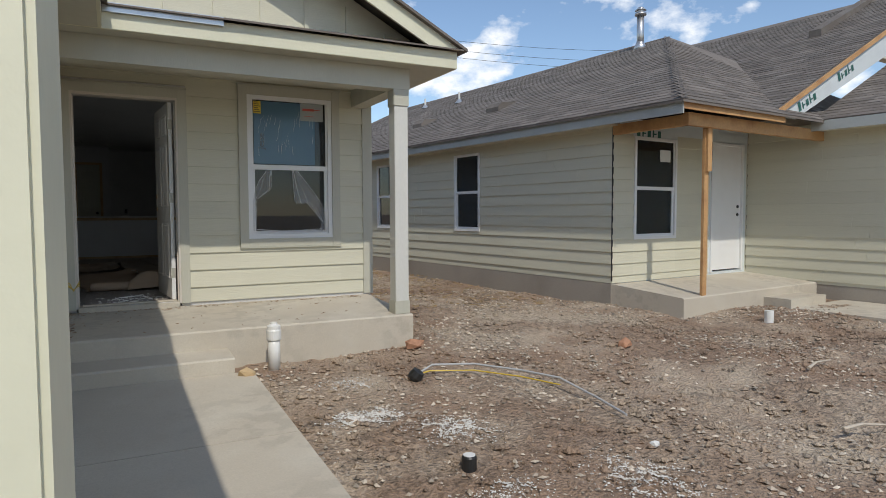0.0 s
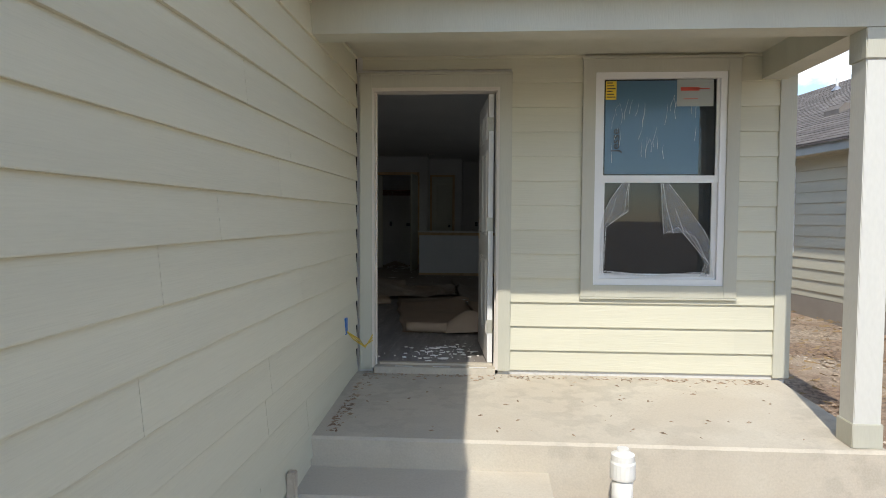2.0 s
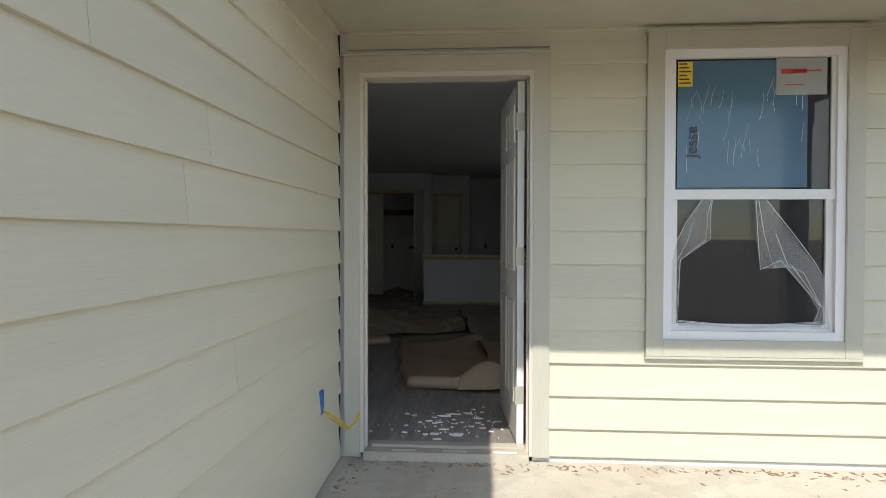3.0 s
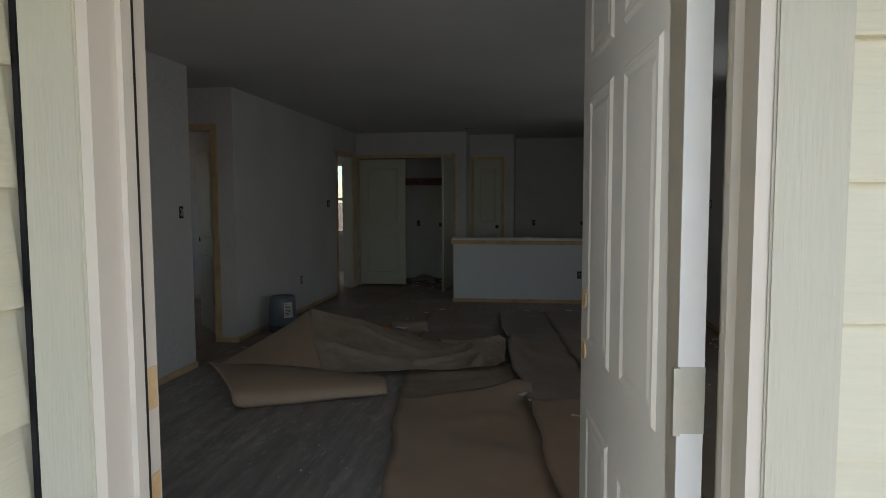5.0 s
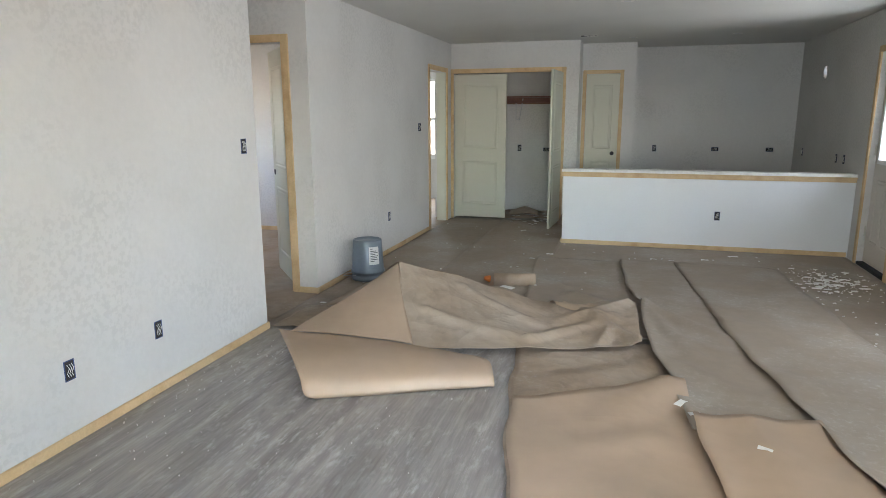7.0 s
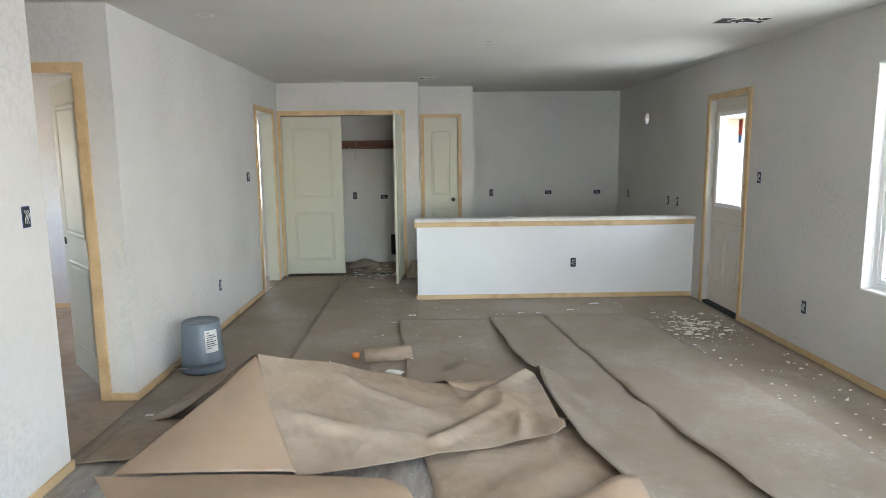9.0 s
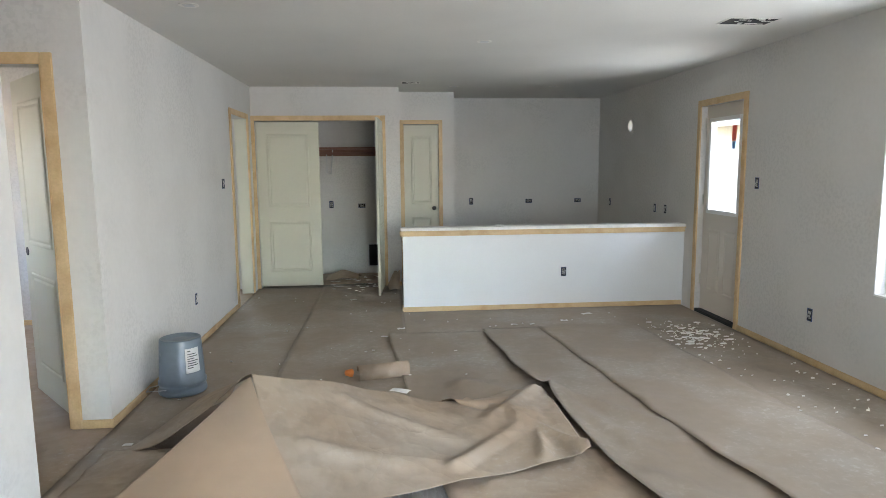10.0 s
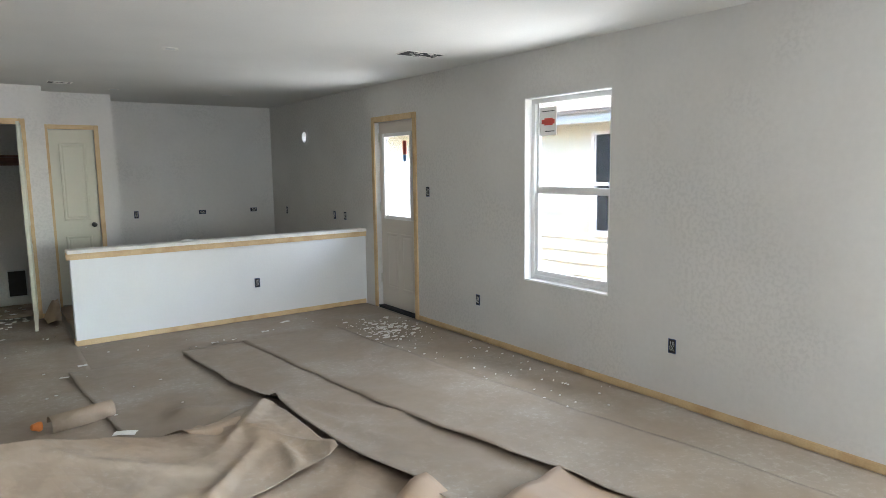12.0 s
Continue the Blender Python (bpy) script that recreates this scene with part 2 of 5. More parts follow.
def dusted(m, color, amount, size, patch, stretch=(1, 1, 1)):
    """Pale dust and scuffs: fine specks that gather in patches."""
    n, l = m.node_tree.nodes, m.node_tree.links
    base = n["Principled BSDF"].inputs["Base Color"]
    old = base.links[0].from_socket
    tc4, mp4 = n.new("ShaderNodeTexCoord"), n.new("ShaderNodeMapping")
    mp4.inputs["Scale"].default_value = stretch
    l.new(tc4.outputs["Object"], mp4.inputs[0])
    f, g = n.new("ShaderNodeTexNoise"), n.new("ShaderNodeTexNoise")
    f.inputs["Scale"].default_value, f.inputs["Detail"].default_value, f.inputs["Roughness"].default_value = size, 6, 0.7
    g.inputs["Scale"].default_value, g.inputs["Detail"].default_value = patch, 3
    rf, rg = n.new("ShaderNodeValToRGB"), n.new("ShaderNodeValToRGB")
    rf.color_ramp.elements[0].position, rf.color_ramp.elements[1].position = 0.52, 0.72
    rg.color_ramp.elements[0].position, rg.color_ramp.elements[1].position = 0.42, 0.66
    a, b, mx = n.new("ShaderNodeMath"), n.new("ShaderNodeMath"), n.new("ShaderNodeMixRGB")
    a.operation, b.operation = "MULTIPLY", "MULTIPLY"
    b.inputs[1].default_value = amount
    mx.inputs[2].default_value = (*color, 1)
    for src, dst in ((mp4.outputs[0], f.inputs["Vector"]), (tc4.outputs["Object"], g.inputs["Vector"]), (f.outputs[0], rf.inputs[0]), (g.outputs[0], rg.inputs[0]), (rf.outputs[0], a.inputs[0]), (rg.outputs[0], a.inputs[1]), (a.outputs[0], b.inputs[0]), (b.outputs[0], mx.inputs[0]), (old, mx.inputs[1]), (mx.outputs[0], base)):
        l.new(src, dst)


dusted(DUSTY, (0.52, 0.48, 0.43), 0.55, 26, 1.6)
dusted(PAPER, (0.50, 0.45, 0.39), 0.4, 30, 1.9)
dusted(PLANK, (0.56, 0.54, 0.51), 0.9, 16, 1.0, (1.6, 0.6, 1))
dusted(PLANK, (0.62, 0.60, 0.57), 0.85, 7, 2.4, (2.6, 0.7, 1))
dusted(CONCRETE, (0.36, 0.30, 0.23), 0.5, 40, 1.5)
SHINGLE_ISLAND = island(SHINGLE, "asphalt_shingle_tabs", 0.5)
STONE_ISLAND = island(STONE, "limestone_chip_mix", 0.9)


# ---- helpers ----
def box(bm, x0, x1, y0, y1, z0, z1):
    v = [bm.verts.new(p) for p in ((x0, y0, z0), (x1, y0, z0), (x1, y1, z0), (x0, y1, z0), (x0, y0, z1), (x1, y0, z1), (x1, y1, z1), (x0, y1, z1))]
    for f in ((0, 3, 2, 1), (4, 5, 6, 7), (0, 1, 5, 4), (1, 2, 6, 5), (2, 3, 7, 6), (3, 0, 4, 7)):
        bm.faces.new([v[i] for i in f])


def boxes(*rows):
    bm = bmesh.new()
    for r in rows:
        box(bm, *r)
    return bm


def prism(bm, poly, a, b, axis="x"):
    """Sweep a closed 2D outline from a to b along an axis."""
    put = {"x": lambda s, p: (s, p[0], p[1]), "y": lambda s, p: (p[0], s, p[1]), "z": lambda s, p: (p[0], p[1], s)}[axis]
    v0, v1 = [bm.verts.new(put(a, p)) for p in poly], [bm.verts.new(put(b, p)) for p in poly]
    bm.faces.new(v0[::-1])
    bm.faces.new(v1)
    for i in range(len(poly)):
        j = (i + 1) % len(poly)
        bm.faces.new((v0[i], v0[j], v1[j], v1[i]))
    bmesh.ops.recalc_face_normals(bm, faces=bm.faces[:])


def tube(bm, pts, r, sides=8, r2=None):
    """A round bar along a line of points."""
    rings, n = [], len(pts)
    for i, p in enumerate(pts):
        p = Vector(p)
        d = (Vector(pts[min(i + 1, n - 1)]) - Vector(pts[max(i - 1, 0)])).normalized()
        q = d.to_track_quat("Z", "Y")
        rr = r + ((r2 if r2 is not None else r) - r) * i / max(n - 1, 1)
        rings.append([bm.verts.new(p + q @ Vector((rr * math.cos(a), rr * math.sin(a), 0))) for a in (2 * math.pi * k / sides for k in range(sides))])
    for a, b in zip(rings, rings[1:]):
        for k in range(sides):
            bm.faces.new((a[k], a[(k + 1) % sides], b[(k + 1) % sides], b[k]))
    bm.faces.new(rings[0][::-1])
    bm.faces.new(rings[-1])


def lathe(bm, prof, sides=24, at=(0, 0, 0)):
    rings = [[bm.verts.new((at[0] + r * math.cos(2 * math.pi * k / sides), at[1] + r * math.sin(2 * math.pi * k / sides), at[2] + z)) for k in range(sides)] for r, z in prof]
    for a, b in zip(rings, rings[1:]):
        for k in range(sides):
            bm.faces.new((a[k], a[(k + 1) % sides], b[(k + 1) % sides], b[k]))
    bm.faces.new(rings[0][::-1])
    bm.faces.new(rings[-1])


def mesh(name, bm, material, bevel=0.0):
    if bevel:
        bmesh.ops.bevel(bm, geom=bm.edges[:], offset=bevel, segments=2, affect="EDGES")
    me = bpy.data.meshes.new(name)
    bm.to_mesh(me)
    bm.free()
    me.materials.append(material)
    return me


def part(name, bm, material, parent=None, label="", m=None, bevel=0.0, smooth=False):
    """Link a bmesh, or a ready mesh, as one object under a thing."""
    me = bm if isinstance(bm, bpy.types.Mesh) else mesh(name, bm, material, bevel)
    if smooth:
        for p in me.polygons:
            p.use_smooth = True
    ob = new(name, me)
    if parent:
        ob.parent = parent
    if m is not None:
        ob.matrix_basis = m
    if label:
        tagged(ob, label)
    return ob


def thing(name, label, category, m=None, group="", kind=""):
    ob = new(name)
    ob.empty_display_size = 0.05
    if m is not None:
        ob.matrix_basis = m
    return tagged(ob, label, category, group, kind)


def structure(name, bm, material, label, m=None, bevel=0.0, category="wall"):
    return tagged(part(name, bm, material, None, m=m, bevel=bevel), label, category, kind="structure")


def cut(u0, u1, z0, z1, holes):
    """The rectangle less its openings, as rectangles."""
    out, us = [], sorted({u0, u1, *[h[0] for h in holes if u0 < h[0] < u1], *[h[1] for h in holes if u0 < h[1] < u1]})
    for a, b in zip(us, us[1:]):
        lo = z0
        for h in sorted((h for h in holes if h[0] < b - 1e-6 and h[1] > a + 1e-6), key=lambda h: h[2]):
            if h[2] > lo + 1e-6:
                out.append((a, b, lo, min(h[2], z1)))
            lo = max(lo, h[3])
        if lo < z1 - 1e-6:
            out.append((a, b, lo, z1))
    return out


def slab_wall(u0, u1, z0, z1, t0, t1, holes=(), along="x"):
    bm = bmesh.new()
    for a, b, c, d in cut(u0, u1, z0, z1, holes):
        box(bm, *((a, b, t0, t1) if along == "x" else (t0, t1, a, b)), c, d)
    return bm


LAP = 0.1765


def siding(parent, m, u0, u1, z0, z1, holes=(), phase=1.208, joints=True, seed=1):
    """Lap boards on a wall: u along it, outward is -y before m turns it. Every board is a piece of its own."""
    rnd = random.Random(seed)
    k = math.floor((z0 - phase) / LAP)
    z = phase + k * LAP
    while z < z1 - 0.02:
        lo, hi = max(z, z0), min(z + LAP, z1)
        segs = cut(u0, u1, lo, hi, holes)
        segs = [s for s in segs if s[3] - s[2] > 0.015]
        for a, b, c, d in segs:
            ends = [a, b]
            if joints and b - a > 2.2:
                x = a + rnd.uniform(0.8, 2.6)
                while x < b - 0.5:
                    ends.insert(-1, x)
                    x += rnd.uniform(2.2, 3.6)
            for e0, e1 in zip(ends, ends[1:]):
                f = lambda zz: -0.003 - 0.015 * (1 - (zz - z) / LAP)
                bm = bmesh.new()
                prism(bm, [(0.0, c), (f(c), c), (f(c) - 0.001, c + 0.004), (f(d), d), (0.0, d)], e0 + (0.0012 if e0 > a else 0), e1 - (0.0012 if e1 < b else 0), "x")
                part("lap_board", bm, SIDING, parent, m=m)
        z += LAP


def pine_board(name, parent, *r):
    return part(name, boxes(r), PINE, parent, bevel=0.004)


def window(name, label, m, w, h, upper, lower, group=""):
    """A single-hung window: x across, z up, outward is -y; the sill stands at z 0."""
    root = thing(name, label, "window", m, kind="structure")
    f = 0.045
    fr = part("window_frame", boxes((0, f, -0.02, 0.06, 0, h), (w - f, w, -0.02, 0.06, 0, h), (f, w - f, -0.02, 0.06, h - f, h), (f, w - f, -0.02, 0.06, 0, f)), WHITE, root)
    mid = h * 0.5
    part("upper_sash", boxes((f, w - f, -0.005, 0.03, mid - 0.022, mid + 0.03), (f, f + 0.02, 0.0, 0.03, mid + 0.03, h - f), (w - f - 0.02, w - f, 0.0, 0.03, mid + 0.03, h - f)), WHITE, root)
    part("lower_sash", boxes((f, f + 0.035, 0.012, 0.05, f, mid - 0.022), (w - f - 0.035, w - f, 0.012, 0.05, f, mid - 0.022), (f + 0.035, w - f - 0.035, 0.012, 0.05, f, f + 0.035)), WHITE, root)
    for nm, z0, z1, y, mm in (("upper_pane", mid + 0.03, h - f, 0.014, upper), ("lower_pane", f + 0.035, mid - 0.022, 0.03, lower)):
        p = part(nm, boxes((f + 0.02, w - f - 0.02, y, y + 0.005, z0, z1)), mm, root)
        p.visible_shadow = False
    return root


def panel_door(name, label, m, w, h, material, panels, thick=0.035, knob=None, category="door", glass=None):
    """A moulded door leaf: x from the hinge edge, y through it, z up from its foot."""
    root = thing(name, label, category, m)
    bm = boxes((0, w, 0.004, thick - 0.004, 0, h)) if not glass else slab_wall(0, w, 0, h, 0.004, thick - 0.004, [glass])
    part("leaf", bm, material, root)
    for x0, x1, z0, z1 in panels:
        bm = bmesh.new()
        for s, y in ((-1, 0.004), (1, thick - 0.004)):
            e, i = 0.006 * s, 0.022
            def ring(d, yy):
                return [bm.verts.new(p) for p in ((x0 + d, yy, z0 + d), (x1 - d, yy, z0 + d), (x1 - d, yy, z1 - d), (x0 + d, yy, z1 - d))]
            rs = [ring(0, y), ring(0.008, y + e), ring(0.02, y + e), ring(0.03, y + 0.0008 * s), ring(0.045, y + e * 0.8)]
            for a, b in zip(rs, rs[1:]):
                for k in range(4):
                    bm.faces.new((a[k], a[(k + 1) % 4], b[(k + 1) % 4], b[k]))
            bm.faces.new(rs[-1])
        bmesh.ops.recalc_face_normals(bm, faces=bm.faces[:])
        part("moulded_panel", bm, material, root)
    if glass:
        x0, x1, z0, z1 = glass
        part("glass_frame", boxes(*[(a, b, -0.008, thick + 0.008, c, d) for a, b, c, d in ((x0 - 0.03, x0 + 0.008, z0 - 0.03, z1 + 0.03), (x1 - 0.008, x1 + 0.03, z0 - 0.03, z1 + 0.03), (x0 + 0.008, x1 - 0.008, z0 - 0.03, z0 + 0.008), (x0 + 0.008, x1 - 0.008, z1 - 0.008, z1 + 0.03))]), WHITE, root, bevel=0.003)
        p = part("pane", boxes((x0, x1, 0.015, 0.021, z0, z1)), GLASS, root)
        p.visible_shadow = False
    if knob:
        bm = bmesh.new()
        lathe(bm, [(0.03, -0.001), (0.03, 0.002), (0.026, 0.004)], 20)
        mm, kz = knob[1], knob[0]
        part("knob_bore", mesh("knob_bore", bm, mm), mm, root, m=pose(w - 0.06, 0.001, kz, 90, 0, 0))
    return root


def hinge(parent, m):
    bm = boxes((-0.001, 0.0025, -0.045, 0.0, -0.05, 0.05))
    tube(bm, [(0.003, 0.002, -0.052), (0.003, 0.002, 0.052)], 0.006, 8)
    return part("hinge", bm, BRASS, parent, m=m)


def casing(name, u0, u1, top, face, along, side, label, w=0.06, d=0.016):
    """Pine boards round a doorway; face is the wall plane, side the way they stand proud."""
    root = thing(name, label, "door trim", kind="structure")
    a, b = sorted((face, face + side * d))
    for p in ((u0 - w, u0, 0.0, top + w), (u1, u1 + w, 0.0, top + w), (u0, u1, top, top + w)):
        pine_board("casing_board", root, *((p[0], p[1], a, b) if along == "x" else (a, b, p[0], p[1])), p[2], p[3])
    return root


def outlet(m, wide=False, label="open electrical box with loose wires set in drywall"):
    """An uncovered box in the wall: x across, outward -y."""
    w = 0.05 if wide else 0.028
    root = thing("electrical_box", label, "electrical box", m, "open electrical boxes")
    part("box_rim", boxes((-w, -w + 0.004, -0.003, 0.0, -0.048, 0.048), (w - 0.004, w, -0.003, 0, -0.048, 0.048), (-w + 0.004, w - 0.004, -0.003, 0, 0.044, 0.048), (-w + 0.004, w - 0.004, -0.003, 0, -0.048, -0.044)), BOXBLUE, root)
    # dark sheet on the wall face, painted shade for the open box
    part("box_back", boxes((-w + 0.004, w - 0.004, -0.0015, 0.0, -0.044, 0.044)), DARK, root)
    bm = bmesh.new()
    for i in range(3):
        x = -0.012 + 0.012 * i
        tube(bm, [(x, -0.002, 0.03), (x + 0.006, -0.008, 0.01), (x - 0.006, -0.007, -0.012), (x + 0.004, -0.003, -0.03)], 0.0016, 5)
    part("wire_bundle", bm, LABELW, root)
    return root


def crease(x, y, seed, freq):
    """Sharp-edged folds: bent triangle waves in several directions."""
    h, wx, wy = 0.0, 0.25 * noise.noise(Vector((x * 1.1, y * 1.1, seed))), 0.25 * noise.noise(Vector((x * 1.1, y * 1.1, seed + 5)))
    for i in range(5):
        a = seed * 1.7 + i * 1.26
        f = freq * (0.3 + 0.36 * i)
        q = ((x + wx) * math.cos(a) + (y + wy) * math.sin(a)) * f + seed + 0.37 * i
        m = max(0.0, 0.25 + noise.noise(Vector((x * 1.7, y * 1.7, seed + 3 * i))))
        h += (0.5 - 2 * abs(q - math.floor(q) - 0.5)) * m * 2.0 / (1 + 0.5 * i)
    return h


def sheet(name, rows, material, label, category="floor paper", crumple=0.012, n=5, seed=0.0, freq=2.2, folds=(), group="kraft paper sheets"):
    """A paper sheet through a coarse net of places, smoothly bent, with creases."""
    net = [[Vector(p) for p in r] for r in rows]
    R, Cn = len(net), len(net[0])
    def cat(p0, p1, p2, p3, s):
        return 0.5 * ((2 * p1) + (p2 - p0) * s + (2 * p0 - 5 * p1 + 4 * p2 - p3) * s * s + (3 * p1 - p0 - 3 * p2 + p3) * s * s * s)
    def line(ps, s):
        i = min(int(s), len(ps) - 2)
        q = lambda k: ps[max(0, min(k, len(ps) - 1))]
        return cat(q(i - 1), q(i), q(i + 1), q(i + 2), s - i)
    bm = bmesh.new()
    nu, nv = (Cn - 1) * n, (R - 1) * n
    grid = []
    for j in range(nv + 1):
        row = []
        for i in range(nu + 1):
            p = line([line(r, i / n) for r in net], j / n)
            k = noise.noise(Vector((p.x * freq + seed, p.y * freq, seed)))
            k2 = crease(p.x, p.y, seed, freq)
            p = p + Vector((0.006 * k, 0.006 * k2, 0)) + Vector((0, 0, crumple * (0.7 * max(k, -0.2) + 1.0 * k2)))
            p.z = max(p.z + ridge(p.x, p.y, folds), 0.003)
            row.append(bm.verts.new(p))
        grid.append(row)
    for j in range(nv):
        for i in range(nu):
            bm.faces.new((grid[j][i], grid[j][i + 1], grid[j + 1][i + 1], grid[j + 1][i]))
    ob = part(name, bm, material, smooth=True)
    so = ob.modifiers.new("thickness", "SOLIDIFY")
    so.thickness, so.offset = 0.0016, 1
    return tagged(ob, label, category, group)

# ---- ground ----
def ground_z(x, y):
    base = -0.40 + 0.035 * (y + 1.45) if y < -1.45 else -0.40
    base = max(base, -1.1)
    if x > 3.3 and y > -3:
        base -= 0.05 * min(1, (x - 3.3) / 2)
    return base


def graded(a, b, near0, near1, step):
    xs, v = [], near0
    while v < near1:
        xs.append(v)
        v += step
    s, v = step, near1
    while v < b:
        xs.append(v)
        s *= 1.35
        v += s
    xs.append(b)
    s, v, lo = step, near0, []
    while v > a:
        s *= 1.35
        v -= s
        lo.append(max(v, a))
    return lo[::-1] + xs


gx, gy = graded(-600, 600, -0.2, 9.5, 0.06), graded(-600, 600, -9.0, 4.0, 0.06)
verts, faces = [], []
for y in gy:
    for x in gx:
        near = max(0.0, 1 - max(0, abs(x - 4) - 6) / 8) * max(0.0, 1 - max(0, abs(y + 2) - 7) / 8)
        d = 0.5 + 0.5 * noise.noise(Vector((x * 0.7, y * 0.7, 9)))
        z = ground_z(x, y) + near * (0.05 * noise.noise(Vector((x * 0.8, y * 0.8, 1))) + 0.024 * noise.noise(Vector((x * 3.1, y * 3.1, 2))) + 0.036 * d * noise.noise(Vector((x * 9, y * 9, 3))) + 0.016 * noise.noise(Vector((x * 21, y * 21, 4))) - 0.02)
        rut = math.sin((x - 0.55 * y) * 5.2)
        z += near * 0.014 * rut * max(0.0, 1 - abs(x - 4.6) / 1.6)
        if x < 1.4:
            z = min(z, ground_z(x, y) - 0.035) if x < 1.25 else min(z, ground_z(x, y) + 0.01)
        verts.append((x, y, z))
w = len(gx)
for j in range(len(gy) - 1):
    for i in range(w - 1):
        faces.append((j * w + i, j * w + i + 1, (j + 1) * w + i + 1, (j + 1) * w + i))
me = bpy.data.meshes.new("ground")
me.from_pydata(verts, [], faces)
me.materials.append(SOIL)
for p in me.polygons:
    p.use_smooth = True
tagged(new("ground", me), "bare churned dry brown building-site soil", "ground", kind="structure")

# ---- own house: outside ----
DOOR = (-0.022, 0.91, -0.05, 2.06)
WIN = (1.59, 2.508, 0.638, 2.157)
front = structure("wall_front", slab_wall(-2.6, 2.96, -0.3, 2.75, 0.0, 0.10, [(DOOR[0], DOOR[1], -0.35, 2.06), WIN]), DRYWALL, "front house wall with sage lap siding and pale drywall inside")
siding(front, pose(0, 0, 0), 0.995, 2.87, 0.0, 2.3, [(1.50, 2.60, 0.55, 2.25)], seed=3)
siding(front, pose(0, 0, 0), -0.095, 0.995, 2.19, 2.3, seed=4)
bm = boxes((-0.112, -0.022, -0.036, 0, -0.01, 2.15), (0.91, 0.998, -0.036, 0, -0.005, 2.15), (-0.022, 0.91, -0.036, 0, 2.06, 2.15))
tagged(part("door_trim", bm, TRIM, front, bevel=0.003), "sage painted flat trim boards round the entry")
part("drip_cap", boxes((-0.12, 1.0, -0.047, 0, 2.15, 2.165)), TRIM, front)
bm = boxes((WIN[0] - 0.09, WIN[0], -0.036, 0, 0.55, 2.25), (WIN[1], WIN[1] + 0.09, -0.036, 0, 0.55, 2.25), (WIN[0], WIN[1], -0.036, 0, 2.157, 2.25), (WIN[0], WIN[1], -0.036, 0, 0.55, 0.638))
part("window_trim", bm, TRIM, front, bevel=0.003)
part("window_cap", boxes((WIN[0] - 0.1, WIN[1] + 0.1, -0.047, 0, 2.25, 2.265)), TRIM, front)
part("window_apron_cap", boxes((WIN[0] - 0.095, WIN[1] + 0.095, -0.042, 0, 0.538, 0.55)), TRIM, front)
part("corner_trim", boxes((2.87, 2.985, -0.024, 0, -0.02, 2.3), (2.962, 2.985, 0.0, 0.1, -0.02, 2.3)), TRIM, front, bevel=0.003)
# dark strip stands in for the shaded gap at the inner corner
part("corner_gap_strip", boxes((-0.148, -0.138, -0.008, 0, -0.02, 2.30)), DARK, front)

fw = window("window_front", "white vinyl single-hung window with blue film and torn plastic", pose(WIN[0], 0.0, WIN[2]), WIN[1] - WIN[0], WIN[3] - WIN[2], TINT, TINT)
p = part("protective_film", boxes((0.075, 0.735, 0.004, 0.006, 0.80, 1.463)), FILM, fw, "wrinkled bluish film on the upper pane")
p.visible_shadow = False
part("yellow_sticker", boxes((0.075, 0.15, 0.002, 0.0035, 1.33, 1.46)), YELLOW, fw)
part("sticker_print", boxes(*[(0.082, 0.143 - 0.01 * (i % 3), 0.0008, 0.0018, 1.345 + 0.02 * i, 1.352 + 0.02 * i) for i in range(6)]), INK, fw)
part("paper_label", boxes((0.575, 0.83, 0.002, 0.0035, 1.28, 1.47)), FADED, fw, "pale paper label with a print")
part("label_print", boxes((0.60, 0.73, 0.0008, 0.0018, 1.39, 1.415), (0.66, 0.80, 0.0008, 0.0018, 1.40, 1.408), (0.62, 0.72, 0.0008, 0.0018, 1.33, 1.335)), RED, fw)
fc = bpy.data.curves.new("handwriting", "FONT")
fc.body, fc.size, fc.extrude = "Jesse", 0.085, 0.0006
fo = new("handwriting", fc)
fo.data.materials.append(INK)
fo.parent = fw
fo.matrix_basis = pose(0.175, 0.001, 0.955, 90, -90, 0)
dg = bpy.context.evaluated_depsgraph_get()
me = bpy.data.meshes.new_from_object(fo.evaluated_get(dg))
part("handwriting", me, INK, fw, m=fo.matrix_basis.copy())
bpy.data.objects.remove(fo)
rnd = random.Random(5)
# thin white threads paint the glints along the film's wrinkles
bm = bmesh.new()
for i in range(26):
    x, z = rnd.uniform(0.12, 0.72), rnd.uniform(0.86, 1.25)
    tube(bm, [(x, 0.003, z), (x + rnd.uniform(-0.01, 0.02), 0.002, z + rnd.uniform(0.02, 0.07)), (x + rnd.uniform(-0.01, 0.03), 0.003, z + rnd.uniform(0.08, 0.16))], 0.0012, 4, 0.0004)
tagged(part("film_wrinkle_glints", bm, WHITE, fw), kind="stuff")


def torn(rows, seed):
    bm = bmesh.new()
    g = []
    for j in range(13):
        s = j / 12
        k = min(int(s * (len(rows) - 1)), len(rows) - 2)
        f = s * (len(rows) - 1) - k
        r = []
        for i in range(9):
            q = i / 8
            a = [rows[k][0][c] * (1 - q) + rows[k][1][c] * q for c in (0, 1)]
            b = [rows[k + 1][0][c] * (1 - q) + rows[k + 1][1][c] * q for c in (0, 1)]
            x, z = a[0] * (1 - f) + b[0] * f, a[1] * (1 - f) + b[1] * f
            r.append(bm.verts.new((x + 0.006 * noise.noise(Vector((x * 20, z * 20, seed))), -0.004 + 0.014 * noise.noise(Vector((x * 14, z * 9, seed))), z)))
        g.append(r)
    for a, b in zip(g, g[1:]):
        for i in range(8):
            bm.faces.new((a[i], a[i + 1], b[i + 1], b[i]))
    return bm


